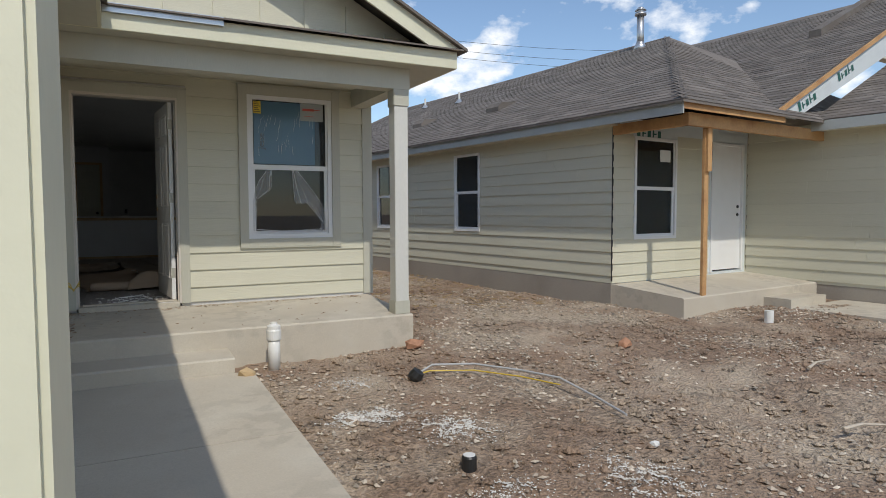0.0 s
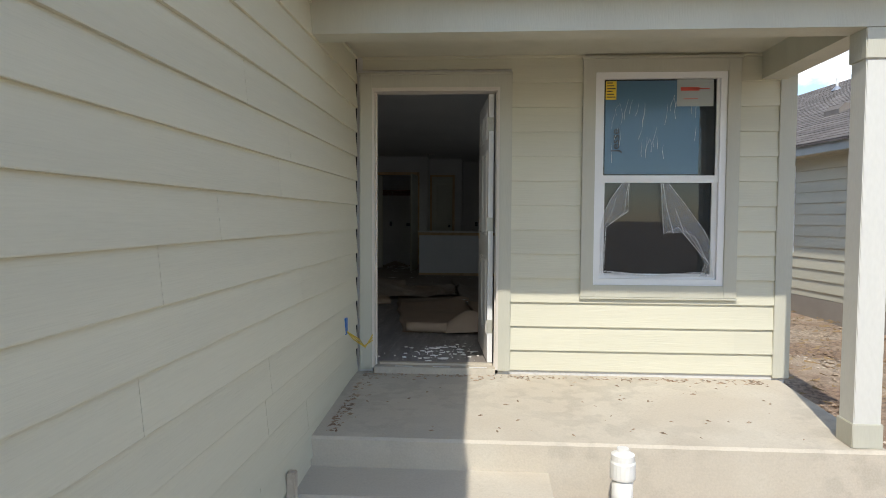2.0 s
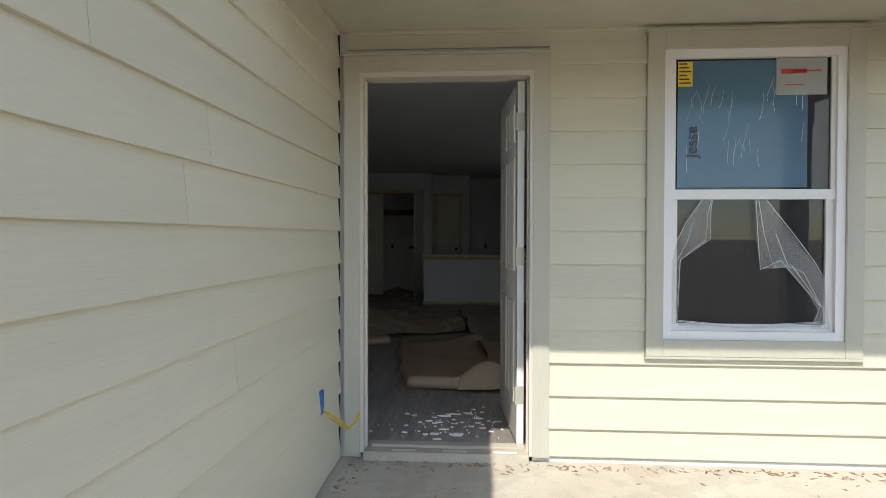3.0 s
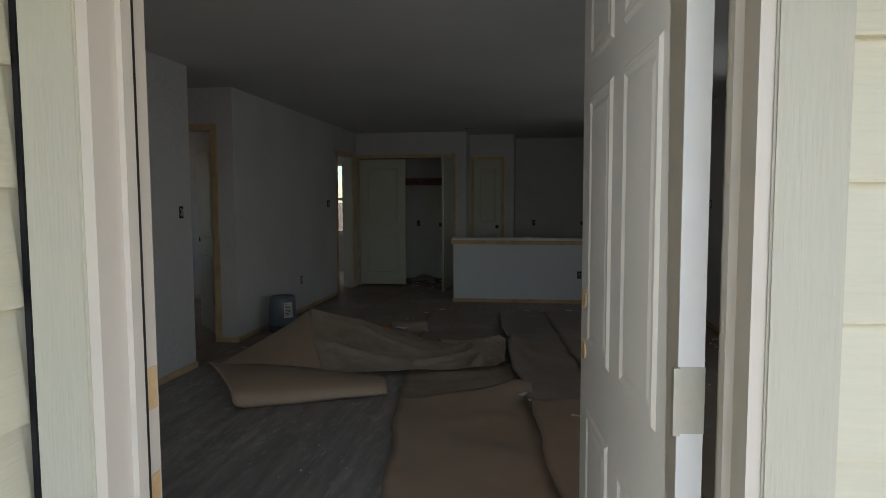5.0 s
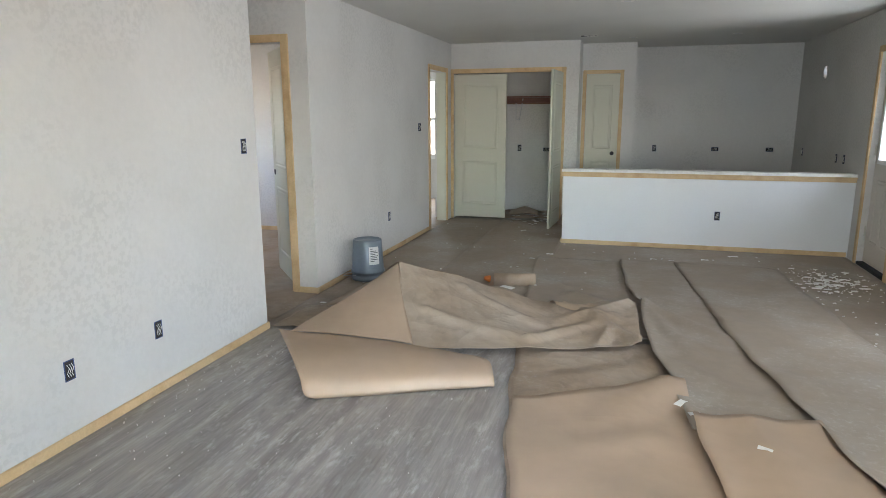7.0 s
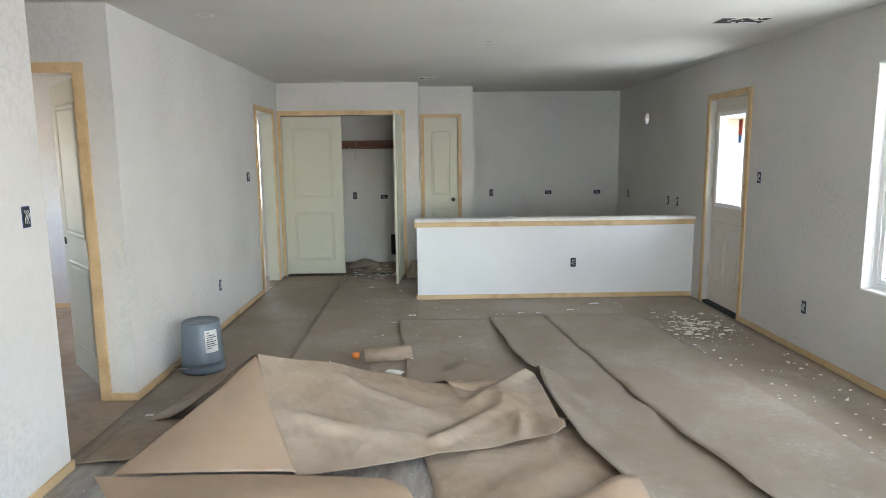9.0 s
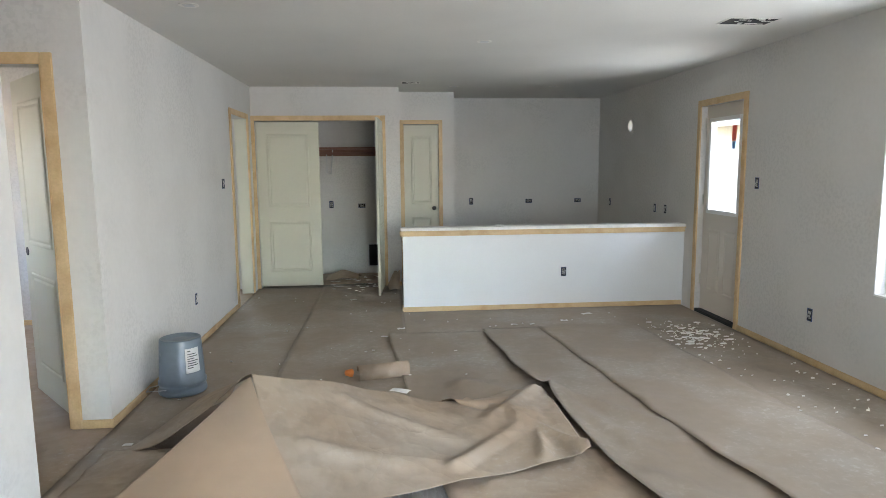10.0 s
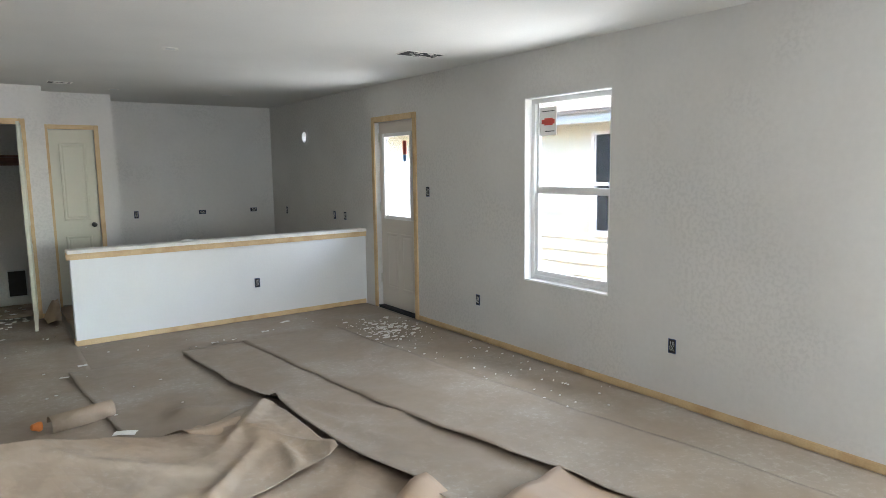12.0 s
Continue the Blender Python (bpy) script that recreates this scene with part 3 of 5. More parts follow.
for rows in ([((0.20, 0.735), (0.25, 0.735)), ((0.12, 0.62), (0.245, 0.66)), ((0.07, 0.5), (0.24, 0.53)), ((0.05, 0.40), (0.09, 0.42)), ((0.05, 0.08), (0.075, 0.08))],
             [((0.47, 0.735), (0.53, 0.735)), ((0.48, 0.55), (0.66, 0.56)), ((0.50, 0.37), (0.78, 0.40)), ((0.60, 0.42), (0.83, 0.30)), ((0.80, 0.18), (0.85, 0.12)), ((0.76, 0.06), (0.86, 0.06))],
             [((0.08, 0.10), (0.09, 0.07)), ((0.4, 0.075), (0.4, 0.06)), ((0.8, 0.10), (0.82, 0.065))]):
    p = part("torn_film", torn(rows, len(rows)), TORN, fw, "hanging torn clear plastic")
    p.visible_shadow = False
    # white tubes draw the highlights on edges and folds of the clear plastic
    bm = bmesh.new()
    for q in [0.0, 1.0] + [rnd.uniform(0.1, 0.9) for _ in range(2)]:
        k0 = 0 if q in (0.0, 1.0) else rnd.randint(0, 1)
        line = [(a[0] * (1 - q) + b[0] * q + rnd.uniform(-0.006, 0.006), -0.012, a[1] * (1 - q) + b[1] * q) for a, b in rows[k0:]]
        tube(bm, line, 0.0015 if k0 == 0 else 0.0009, 5, 0.0006)
    tagged(part("film_crease_highlights", bm, WHITE, fw), "white painted highlights along the crumpled edges of the torn plastic", kind="stuff")

# entry: jamb, threshold, open door
jamb = thing("door_1", "white entry door frame with worn aluminium threshold", "door frame", kind="structure")
part("jamb_left", boxes((-0.022, -0.004, -0.03, 0.105, 0.0, 2.06), (-0.004, 0.006, 0.03, 0.055, 0.0, 2.03)), ENTRY, jamb)
part("jamb_right", boxes((0.892, 0.912, -0.03, 0.105, 0.0, 2.06), (0.88, 0.892, 0.03, 0.055, 0.0, 2.03)), ENTRY, jamb)
part("jamb_head", boxes((-0.004, 0.892, -0.03, 0.105, 2.035, 2.06)), ENTRY, jamb)
part("weather_strip", boxes((-0.0035, 0.005, 0.056, 0.063, 0.02, 2.02)), BLACK, jamb)
part("threshold", boxes((-0.003, 0.891, -0.05, 0.15, -0.045, 0.012), (0.03, 0.87, 0.03, 0.09, 0.012, 0.028)), CONCRETE, jamb, bevel=0.003)
for x in (0.15, 0.43, 0.70):
    part("threshold_sticker", boxes((x, x + 0.13, -0.03, 0.0, 0.0125, 0.0135)), LABELW, jamb)
for z in (1.02, 0.84):
    part("strike_mortise", boxes((-0.0045, -0.0025, 0.066, 0.1, z, z + 0.07)), PINE, jamb, "bare wood strike mortise")
W6 = 0.855
pan6 = [(a, b, c, d) for a, b in ((0.11, 0.375), (0.48, 0.745)) for c, d in ((0.2, 0.78), (0.95, 1.6), (1.68, 1.9))]
ed = panel_door("entry_door", "open white six-panel front door with empty lock bores", pose(0.872, 0.09, 0.03, 0, 0, 95.2), W6, 2.0, ENTRY, pan6, thick=0.044)
for z in (0.93, 1.07):
    bm = bmesh.new()
    lathe(bm, [(0.027, 0.0), (0.027, 0.0455)], 20)
    part("lock_bore", bm, PINE, ed, "bare wood lock bore", m=pose(W6 - 0.06, 0.045, z, 90, 0, 0))
    part("latch_mortise", boxes((W6 - 0.001, W6 + 0.0012, 0.01, 0.034, z - 0.03, z + 0.03)), PINE, ed)
for z in (0.27, 1.04, 1.78):
    part("hinge", boxes((-0.002, 0.001, 0.002, 0.042, z - 0.05, z + 0.05), (-0.012, 0.0, 0.040, 0.050, z - 0.05, z + 0.05)), BRASS, ed)
part("door_edge", boxes((-0.001, 0.003, 0.003, 0.041, 0.0, 2.0)), WHITE, ed)

# porch, step, walk
bm = bmesh.new()
prism(bm, [(0.12, -0.6), (-1.28, -0.6), (-1.28, -0.105), (-1.265, -0.09), (0.0, -0.035), (0.12, -0.035)], -0.16, 2.92, "x")
structure("porch_slab", bm, CONCRETE, "pale dusty raised concrete porch slab", category="porch")
bm = bmesh.new()
prism(bm, [(-1.279, -0.6), (-1.62, -0.6), (-1.62, -0.285), (-1.605, -0.27), (-1.279, -0.255)], -0.16, 1.16, "x")
structure("porch_step", bm, CONCRETE, "single concrete step before the porch", category="step")
ys = [-1.621, -3.1, -4.6, -6.1, -7.6, -9.1, -12.0]
walkway = thing("walkway", "pale concrete front path beside the garage", "path", kind="structure")
for a, b in zip(ys, ys[1:]):
    bm = bmesh.new()
    za, zb = ground_z(0, a) + 0.012, ground_z(0, b) + 0.012
    a2, b2 = a - 0.004, b + 0.004
    prism(bm, [(a2, za - 0.12), (a2, za), (b2, zb), (b2, zb - 0.12)], -0.16, 1.30, "x")
    part("path_slab", bm, CONCRETE, walkway)

# porch roof, post
post = thing("porch_post", "square pale primed porch post with trim at head and foot", "post", pose(2.825, -1.165, -0.088))
part("shaft", boxes((-0.07, 0.07, -0.07, 0.07, 0, 2.19)), POSTGREY, post, bevel=0.004)
part("foot_trim", boxes((-0.079, 0.079, -0.079, 0.079, 0, 0.13)), TRIM, post, bevel=0.004)
part("head_trim", boxes((-0.08, 0.08, -0.08, 0.08, 2.03, 2.19)), TRIM, post, bevel=0.004)
proof = thing("porch_roof", "shingled porch roof with cream fascia and boarded gable", "roof", kind="structure")
part("beam", boxes((-0.16, 2.91, -1.25, -1.08, 2.10, 2.30)), TRIM, proof)
part("side_beam", boxes((2.74, 2.91, -1.079, -0.024, 2.10, 2.30)), TRIM, proof)
part("porch_ceiling", boxes((-0.16, 2.74, -1.079, -0.001, 2.285, 2.31)), TRIM, proof)
part("soffit", boxes((-0.16, 3.30, -1.44, -1.251, 2.30, 2.32), (2.911, 3.30, -1.251, 0.3, 2.30, 2.32)), TRIM, proof)
part("fascia", boxes((0.0, 3.32, -1.465, -1.441, 2.30, 2.46)), FASCIA, proof, bevel=0.003)
part("side_fascia", boxes((3.301, 3.322, -1.441, 9.0, 2.30, 2.46)), FASCIA, proof)
bm = bmesh.new()
prism(bm, [(-1.53, 2.462), (-1.53, 2.475), (-1.05, 2.62), (-1.05, 2.60)], 0.0, 3.36, "x")
part("eave_shingles", bm, SHINGLE, proof)
part("metal_flashing", boxes((0.28, 1.15, -1.50, -1.468, 2.42, 2.49)), STEEL, proof, "loose dented metal flashing")
APEX, SL = 0.3, 0.52
gz = lambda x: 2.50 + SL * (3.35 - x)
bm = bmesh.new()
prism(bm, [(3.0, 2.47), (3.0, gz(3.0) - 0.05), (APEX, gz(APEX) - 0.05), (-2.4, gz(3.0) - 0.05), (-2.4, 2.47)], -1.06, -1.0, "y")
part("gable_wall", bm, SIDING, proof)
for i in range(13):
    x = 2.75 - 0.4 * i
    top = gz(x) if x > APEX else gz(2 * APEX - x)
    part("batten", boxes((x - 0.02, x + 0.02, -1.078, -1.06, 2.6, top - 0.16)), SIDING, proof)
bm = bmesh.new()
prism(bm, [(3.36, gz(3.36) - 0.01), (3.36, gz(3.36) + 0.0), (APEX, gz(APEX)), (APEX, gz(APEX) - 0.17), (3.03, gz(3.36) - 0.0)], -1.45, -1.425, "y")
part("rake_board", bm, FASCIA, proof)
bm = bmesh.new()
prism(bm, [(3.42, gz(3.42) + 0.002), (3.42, gz(3.42) + 0.03), (APEX, gz(APEX) + 0.03), (APEX, gz(APEX) + 0.002)], -1.50, 11.0, "y")
part("roof_slope_east", bm, SHINGLE, proof)
bm = bmesh.new()
prism(bm, [(-2.75, gz(2 * APEX + 2.75) + 0.002), (-2.75, gz(2 * APEX + 2.75) + 0.03), (APEX, gz(APEX) + 0.03), (APEX, gz(APEX) + 0.002)], -1.50, 11.5, "y")
part("roof_slope_west", bm, SHINGLE, proof)

# garage side wall
gw = structure("wall_garage_side", slab_wall(-6.5, -0.001, -0.9, 2.55, -0.29, -0.147, along="y"), SIDING, "garage side wall of pale sage lap siding")
siding(gw, pose(-0.147, 0, 0, 0, 0, 90), -6.45, -0.03, -0.32, 2.44, seed=8, phase=1.208)
part("foundation_strip", boxes((-0.150, -0.139, -6.5, -1.30, -0.9, -0.322)), FOUNDATION, gw)
part("corner_trim", boxes((-0.29, -0.131, -6.525, -6.45, -0.8, 2.44)), TRIM, gw, bevel=0.003)
structure("wall_garage_front", boxes((-6.0, -0.291, -6.5, -6.36, -0.9, 2.55)), SIDING, "garage front wall")
pil = thing("garage_pilaster", "pale sage boxed pilaster at the garage corner", "pilaster", pose(0.08, -6.60, -0.62), kind="structure")
part("boxed_shaft", boxes((-0.18, 0.201, -0.07, 0.07, 0, 2.95)), FASCIA, pil, bevel=0.004)
ge = thing("garage_eave", "garage eave with sage soffit and cream fascia", "eave", kind="structure")
part("soffit", boxes((-0.159, 0.25, -6.9, -1.47, 2.30, 2.32)), TRIM, ge)
part("fascia", boxes((0.251, 0.275, -6.9, -1.47, 2.30, 2.46)), FASCIA, ge)
bm = bmesh.new()
prism(bm, [(0.32, 2.462), (0.32, 2.49), (-6.0, 5.6), (-6.0, 5.57)], -6.95, -1.40, "y")
part("roof_slope", bm, SHINGLE, ge)

# ---- own house: inside ----
RW, LW, L2, BK, PY, CY = 2.50, -2.13, -2.21, 10.39, 9.62, 9.10
structure("floor", boxes((-5.4, RW + 0.16, 0.101, 11.4, -0.3, -0.005)), FOUNDATION, "concrete floor slab under planks and paper", category="floor")
structure("ceiling", boxes((-5.4, RW + 0.16, 0.101, 11.4, 2.44, 2.6)), CEIL, "sprayed off-white textured ceiling", category="ceiling")
SW = (4.10, 4.965, 0.63, 2.085)
BD = (6.57, 7.33, -0.01, 2.04)
HOLE = (9.115, 9.265, 1.895, 2.045)
structure("wall_east", slab_wall(0.101, 11.4, -0.3, 2.44, RW, RW + 0.16, [SW, BD, HOLE], "y"), DRYWALL, "grey primed drywall with patchy joint compound")
structure("wall_west", slab_wall(0.101, 3.95, 0, 2.44, LW - 0.12, LW, along="y"), DRYWALL, "pale primed drywall with faint patches", bevel=0.0)
structure("wall_hall", slab_wall(-5.3, L2, 0, 2.44, 4.87, 4.99, [(-3.21, -2.43, -0.01, 2.04)]), DRYWALL, "pale drywall round the bedroom doorway")
structure("wall_west_rear", slab_wall(4.99, CY, 0, 2.44, L2 - 0.12, L2, [(8.07, 8.83, -0.01, 2.04)], "y"), DRYWALL, "pale drywall with a doorway to a back room")
structure("wall_closet", slab_wall(L2 - 0.12, -0.44, 0, 2.44, CY, CY + 0.12, [(-2.17, -0.67, -0.01, 2.04)]), DRYWALL, "pale drywall round the laundry closet")
structure("wall_closet_back", boxes((-2.33, -0.44, 9.95, 10.07, 0, 2.44)), DRYWALL, "grey drywall at the back of the closet")
structure("wall_closet_end", boxes((-2.45, -2.33, 9.10, 11.3, 0, 2.44)), DRYWALL, "drywall beside the closet")
structure("wall_closet_side", boxes((-0.56, -0.44, CY + 0.12, PY, 0, 2.44), (-0.56, -0.44, PY + 0.10, 9.95, 0, 2.44)), DRYWALL, "drywall between closet and pantry")
structure("wall_pantry", slab_wall(-0.44, 0.285, 0, 2.44, PY, PY + 0.1, [(-0.375, 0.08, -0.01, 2.03)]), DRYWALL, "pale drywall round the pantry door")
structure("wall_pantry_side", boxes((0.165, 0.285, PY + 0.1, BK, 0, 2.44)), DRYWALL, "pantry side drywall")
structure("wall_kitchen_back", boxes((-0.56, RW, BK, BK + 0.12, 0, 2.44)), DRYWALL, "grey kitchen back wall drywall")
structure("wall_hall_near", boxes((-5.3, LW - 0.12, 3.83, 3.95, 0, 2.44)), DRYWALL, "drywall closing the hall")
structure("wall_bedroom_west", slab_wall(3.95, 11.4, -0.3, 2.44, -5.4, -5.3, [(6.05, 6.5, 1.0, 1.9)], "y"), DRYWALL, "bedroom outer wall")
structure("wall_room_divider", boxes((-5.3, -2.33, 7.5, 7.6, 0, 2.44)), DRYWALL, "drywall between two back rooms")
structure("wall_rear", slab_wall(-5.3, -0.56, -0.3, 2.44, 11.2, 11.35, [(-3.4, -2.5, 0.7, 2.1)]), DRYWALL, "rear outer wall with a window")
window("window_rear", "white single-hung rear window", pose(-2.5, 11.32, 0.7, 0, 0, 180), 0.9, 1.4, GLASS, GLASS)
structure("half_wall", boxes((-0.455, RW, 7.605, 7.72, 0, 0.835)), HALFWALL, "low white drywall half wall before the kitchen")
cap = thing("half_wall_cap", "white-topped ledge with raw pine edge moulding on the half wall", "ledge", pose(0, 0, 0.836))
part("ledge_top", boxes((-0.475, RW, 7.575, 7.745, 0.0, 0.03)), PLASTER, cap, bevel=0.003)
part("edge_moulding", boxes((-0.485, RW, 7.588, 7.604, -0.055, -0.001), (-0.475, -0.456, 7.6045, 7.735, -0.055, -0.001)), PINE, cap, bevel=0.003)
part("edge_bead", boxes((-0.487, RW, 7.580, 7.588, -0.02, -0.001)), PINE, cap)
bm = bmesh.new()
for i in range(5):
    bmesh.ops.create_icosphere(bm, subdivisions=1, radius=0.02, matrix=pose(0.52 + 0.014 * i, 7.66, 0.872 + 0.004 * (i % 2)) @ Matrix.Diagonal((1.4, 1, 0.5, 1)))
tagged(part("plaster_lump", bm, PLASTER), "small white plaster lump resting on the ledge", "plaster lump")

# baseboards
bb = lambda n, *r: structure(n, boxes((*r, 0.0, 0.052), ), PINE, "raw pine baseboard", bevel=0.004, category="baseboard")
bb("baseboard", LW, LW + 0.013, 0.101, 3.963)
bb("baseboard", LW - 0.12, LW, 3.95, 3.963)
bb("baseboard", -2.37, L2 + 0.013, 4.857, 4.87)
bb("baseboard", L2, L2 + 0.013, 4.87, 8.01)
bb("baseboard", RW - 0.013, RW, 0.101, 6.51)
bb("baseboard", -0.468, RW - 0.014, 7.592, 7.605)
bb("baseboard", -0.468, -0.455, 7.605, 7.72)
bb("baseboard", -0.61, -0.44, CY - 0.013, CY)
bb("baseboard", -5.2, -2.45, 7.487, 7.5)

# windows, back door
sw = window("window_side", "white single-hung window set in a drywall recess, sticker on glass", pose(RW + 0.13, SW[0], SW[2], 0, 0, 90), SW[1] - SW[0], SW[3] - SW[2], GLASS, GLASS)
part("warning_label", boxes((0.62, 0.80, 0.022, 0.024, 1.16, 1.38)), LABELW, sw, "paper label with red and black print")
part("label_print", boxes((0.64, 0.78, 0.0245, 0.0255, 1.25, 1.285), (0.66, 0.75, 0.0245, 0.0255, 1.24, 1.295)), RED, sw)
part("label_lines", boxes((0.64, 0.78, 0.0245, 0.0255, 1.345, 1.352), (0.64, 0.74, 0.0245, 0.0255, 1.19, 1.197)), INK, sw)
structure("window_stool", boxes((RW + 0.001, RW + 0.11, SW[0], SW[1], SW[2], SW[2] + 0.012)), WHITE, "white window sill in the recess", category="sill")
structure("window_return", boxes((RW + 0.001, RW + 0.11, SW[1] - 0.008, SW[1], SW[2] + 0.012, SW[3]), (RW + 0.001, RW + 0.11, SW[0], SW[0] + 0.008, SW[2] + 0.012, SW[3]), (RW + 0.001, RW + 0.11, SW[0] + 0.008, SW[1] - 0.008, SW[3] - 0.008, SW[3])), WHITE, "white drywall returns of the window recess", category="trim")
bdr = panel_door("back_door", "closed white half-glass back door with empty lock bores", pose(RW + 0.05, 7.325, 0.03, 0, 0, -90), 0.75, 2.009, ENTRY, [(0.11, 0.34, 0.2, 0.82), (0.41, 0.64, 0.2, 0.82)], thick=0.044, glass=(0.10, 0.62, 1.0, 1.86))
part("door_flag_red", boxes((0.46, 0.53, 0.010, 0.012, 1.66, 1.80)), RED, bdr)
part("door_flag_blue", boxes((0.465, 0.52, 0.010, 0.012, 1.59, 1.655)), BLUE, bdr)
for z in (0.90, 1.04):
    bm = bmesh.new()
    lathe(bm, [(0.027, -0.006), (0.027, 0.05)], 18)
    part("lock_bore", bm, PINE, bdr, m=pose(0.69, 0.047, z, 90, 0, 0))
casing("casing_back_door", BD[0], BD[1], 2.04, RW, "y", -1, "raw pine casing round the back door")
part("threshold_strip", boxes((RW + 0.001, RW + 0.15, BD[0], BD[1], -0.004, 0.025)), DARK, bdr).matrix_parent_inverse = bdr.matrix_basis.inverted()
for z in (0.3, 1.1, 1.85):
    part("hinge", boxes((-0.012, 0.004, -0.012, 0.0, z - 0.05, z + 0.05)), BRASS, bdr)

# inner doors
two = lambda w: [(0.12, w - 0.12, 0.18, 0.80), (0.12, w - 0.12, 0.98, 1.86)]
panel_door("closet_door", "closed cream two-panel closet door", pose(-2.165, CY + 0.02, 0.025), 0.745, 2.0, DOORPAINT, two(0.745))
panel_door("closet_door", "open cream two-panel closet door leaf", pose(-0.675, CY + 0.015, 0.025, 0, 0, -94), 0.745, 2.0, DOORPAINT, two(0.745))
pd = panel_door("pantry_door", "closed narrow cream pantry door with black knob", pose(-0.372, PY + 0.02, 0.015), 0.448, 2.01, DOORPAINT, [(0.09, 0.36, 0.18, 0.80), (0.09, 0.36, 0.98, 1.86)])
bm = bmesh.new()
lathe(bm, [(0.026, 0), (0.026, 0.008), (0.012, 0.012), (0.012, 0.03), (0.026, 0.042), (0.028, 0.055), (0.018, 0.066)], 20)
part("knob", bm, BLACK, pd, "black round knob", m=pose(0.385, 0.0, 0.92, 90, 0, 0), smooth=True)
casing("casing_closet", -2.17, -0.67, 2.04, CY, "x", -1, "raw pine casing round the laundry closet")
casing("casing_pantry", -0.375, 0.08, 2.03, PY, "x", -1, "raw pine casing round the pantry door", w=0.05)
casing("casing_back_room", 8.07, 8.83, 2.04, L2, "y", 1, "raw pine casing round the back room doorway")
casing("casing_bedroom", -3.21, -2.43, 2.04, 4.87, "x", -1, "raw pine casing round the bedroom doorway")
for nm, r in (("door_jamb", (-2.445, -2.43, 4.871, 5.0, 0, 2.04)), ("door_jamb", (-3.21, -3.195, 4.871, 5.0, 0, 2.04)), ("door_jamb", (L2 - 0.13, L2 - 0.001, 8.815, 8.83, 0, 2.04)), ("door_jamb", (L2 - 0.13, L2 - 0.001, 8.07, 8.085, 0, 2.04))):
    structure(nm, boxes(r), PINE if r[2] < 6 else DOORPAINT, "raw pine door jamb" if r[2] < 6 else "cream primed door jamb", category="door jamb")
bed = panel_door("bedroom_door", "open cream two-panel bedroom door", pose(-2.452, 5.0, 0.03, 0, 0, 131), 0.74, 2.0, DOORPAINT, two(0.74))
bm = bmesh.new()
lathe(bm, [(0.027, 0.0), (0.027, 0.036)], 18)
# near-black plug drawn for the shaded inside of the bore
part("lock_bore", bm, DARK, bed, m=pose(0.68, 0.0355, 0.93, 90, 0, 0))
for z in (0.25, 1.05, 1.8):
    part("hinge", boxes((-0.01, 0.003, 0.03, 0.04, z - 0.045, z + 0.045)), BRASS, bed)

# closet fittings
rod = thing("closet_shelf", "dark wooden closet shelf and rod on a white bracket", "shelf", pose(-1.38, 9.7, 1.66))
part("shelf_board", boxes((-0.9, 0.80, -0.05, 0.24, 0.06, 0.08)), RUST, rod)
bm = bmesh.new()
tube(bm, [(-0.9, -0.02, 0.0), (0.80, -0.02, 0.0)], 0.016, 10)
part("rod", bm, RUST, rod)
bm = bmesh.new()
tube(bm, [(0.0, -0.02, -0.01), (0.0, -0.015, -0.25), (0.05, 0.0, -0.26), (0.06, 0.23, 0.05)], 0.007, 6)
part("bracket", bm, STEEL, rod)
part("wall_cleat", boxes((-0.9, 0.80, 0.235, 0.249, -0.03, 0.06)), RUST, rod)
outlet(pose(-1.36, 9.95, 0.98), label="small round gas stub hole in the closet drywall")
outlet(pose(-0.95, 9.95, 0.96, 0, 90, 0))
wb = thing("washer_valve_box", "dark recessed washer valve box low in the closet wall", "valve box", pose(-0.78, 9.95, 0.28))
part("box_rim", boxes((-0.1, 0.1, -0.012, 0, -0.16, 0.16)), STEEL, wb)
# flat dark sheet stands in for the shaded recess
part("box_back", boxes((-0.085, 0.085, -0.014, -0.0125, -0.145, 0.145)), DARK, wb)

# boxes, switches, vents
for y, z in ((2.313, 0.345), (2.89, 0.347)):
    outlet(pose(LW, y, z, 0, 0, 90))
outlet(pose(LW, 3.80, 1.28, 0, 0, 90))
outlet(pose(L2, 7.66, 1.33, 0, 0, 90), True)
outlet(pose(L2, 6.58, 0.40, 0, 0, 90))
for y, z in ((6.33, 1.317), (5.56, 0.366), (3.57, 0.385), (9.88, 0.97), (8.37, 0.98), (8.09, 0.985)):
    outlet(pose(RW, y, z, 0, 0, -90))
outlet(pose(1.21, 7.605, 0.385))
outlet(pose(0.61, BK, 0.975))
for x in (1.46, 2.19):
    outlet(pose(x, BK, 0.97, 0, 90, 0))
bm = bmesh.new()
prof = [(0.071, -0.165), (0.071, 0.004), (0.112, 0.004), (0.112, 0.0005)]
rings = [[bm.verts.new((q * math.cos(2 * math.pi * k / 28), q * math.sin(2 * math.pi * k / 28), z)) for k in range(28)] for q, z in prof]
for a, b in zip(rings, rings[1:]):
    for k in range(28):
        bm.faces.new((a[k], a[(k + 1) % 28], b[(k + 1) % 28], b[k]))
tagged(part("vent_sleeve", bm, DRYWALL, m=pose(RW, 9.19, 1.97, 0, -90, 0)), "round open vent sleeve showing daylight in the kitchen wall", "vent")
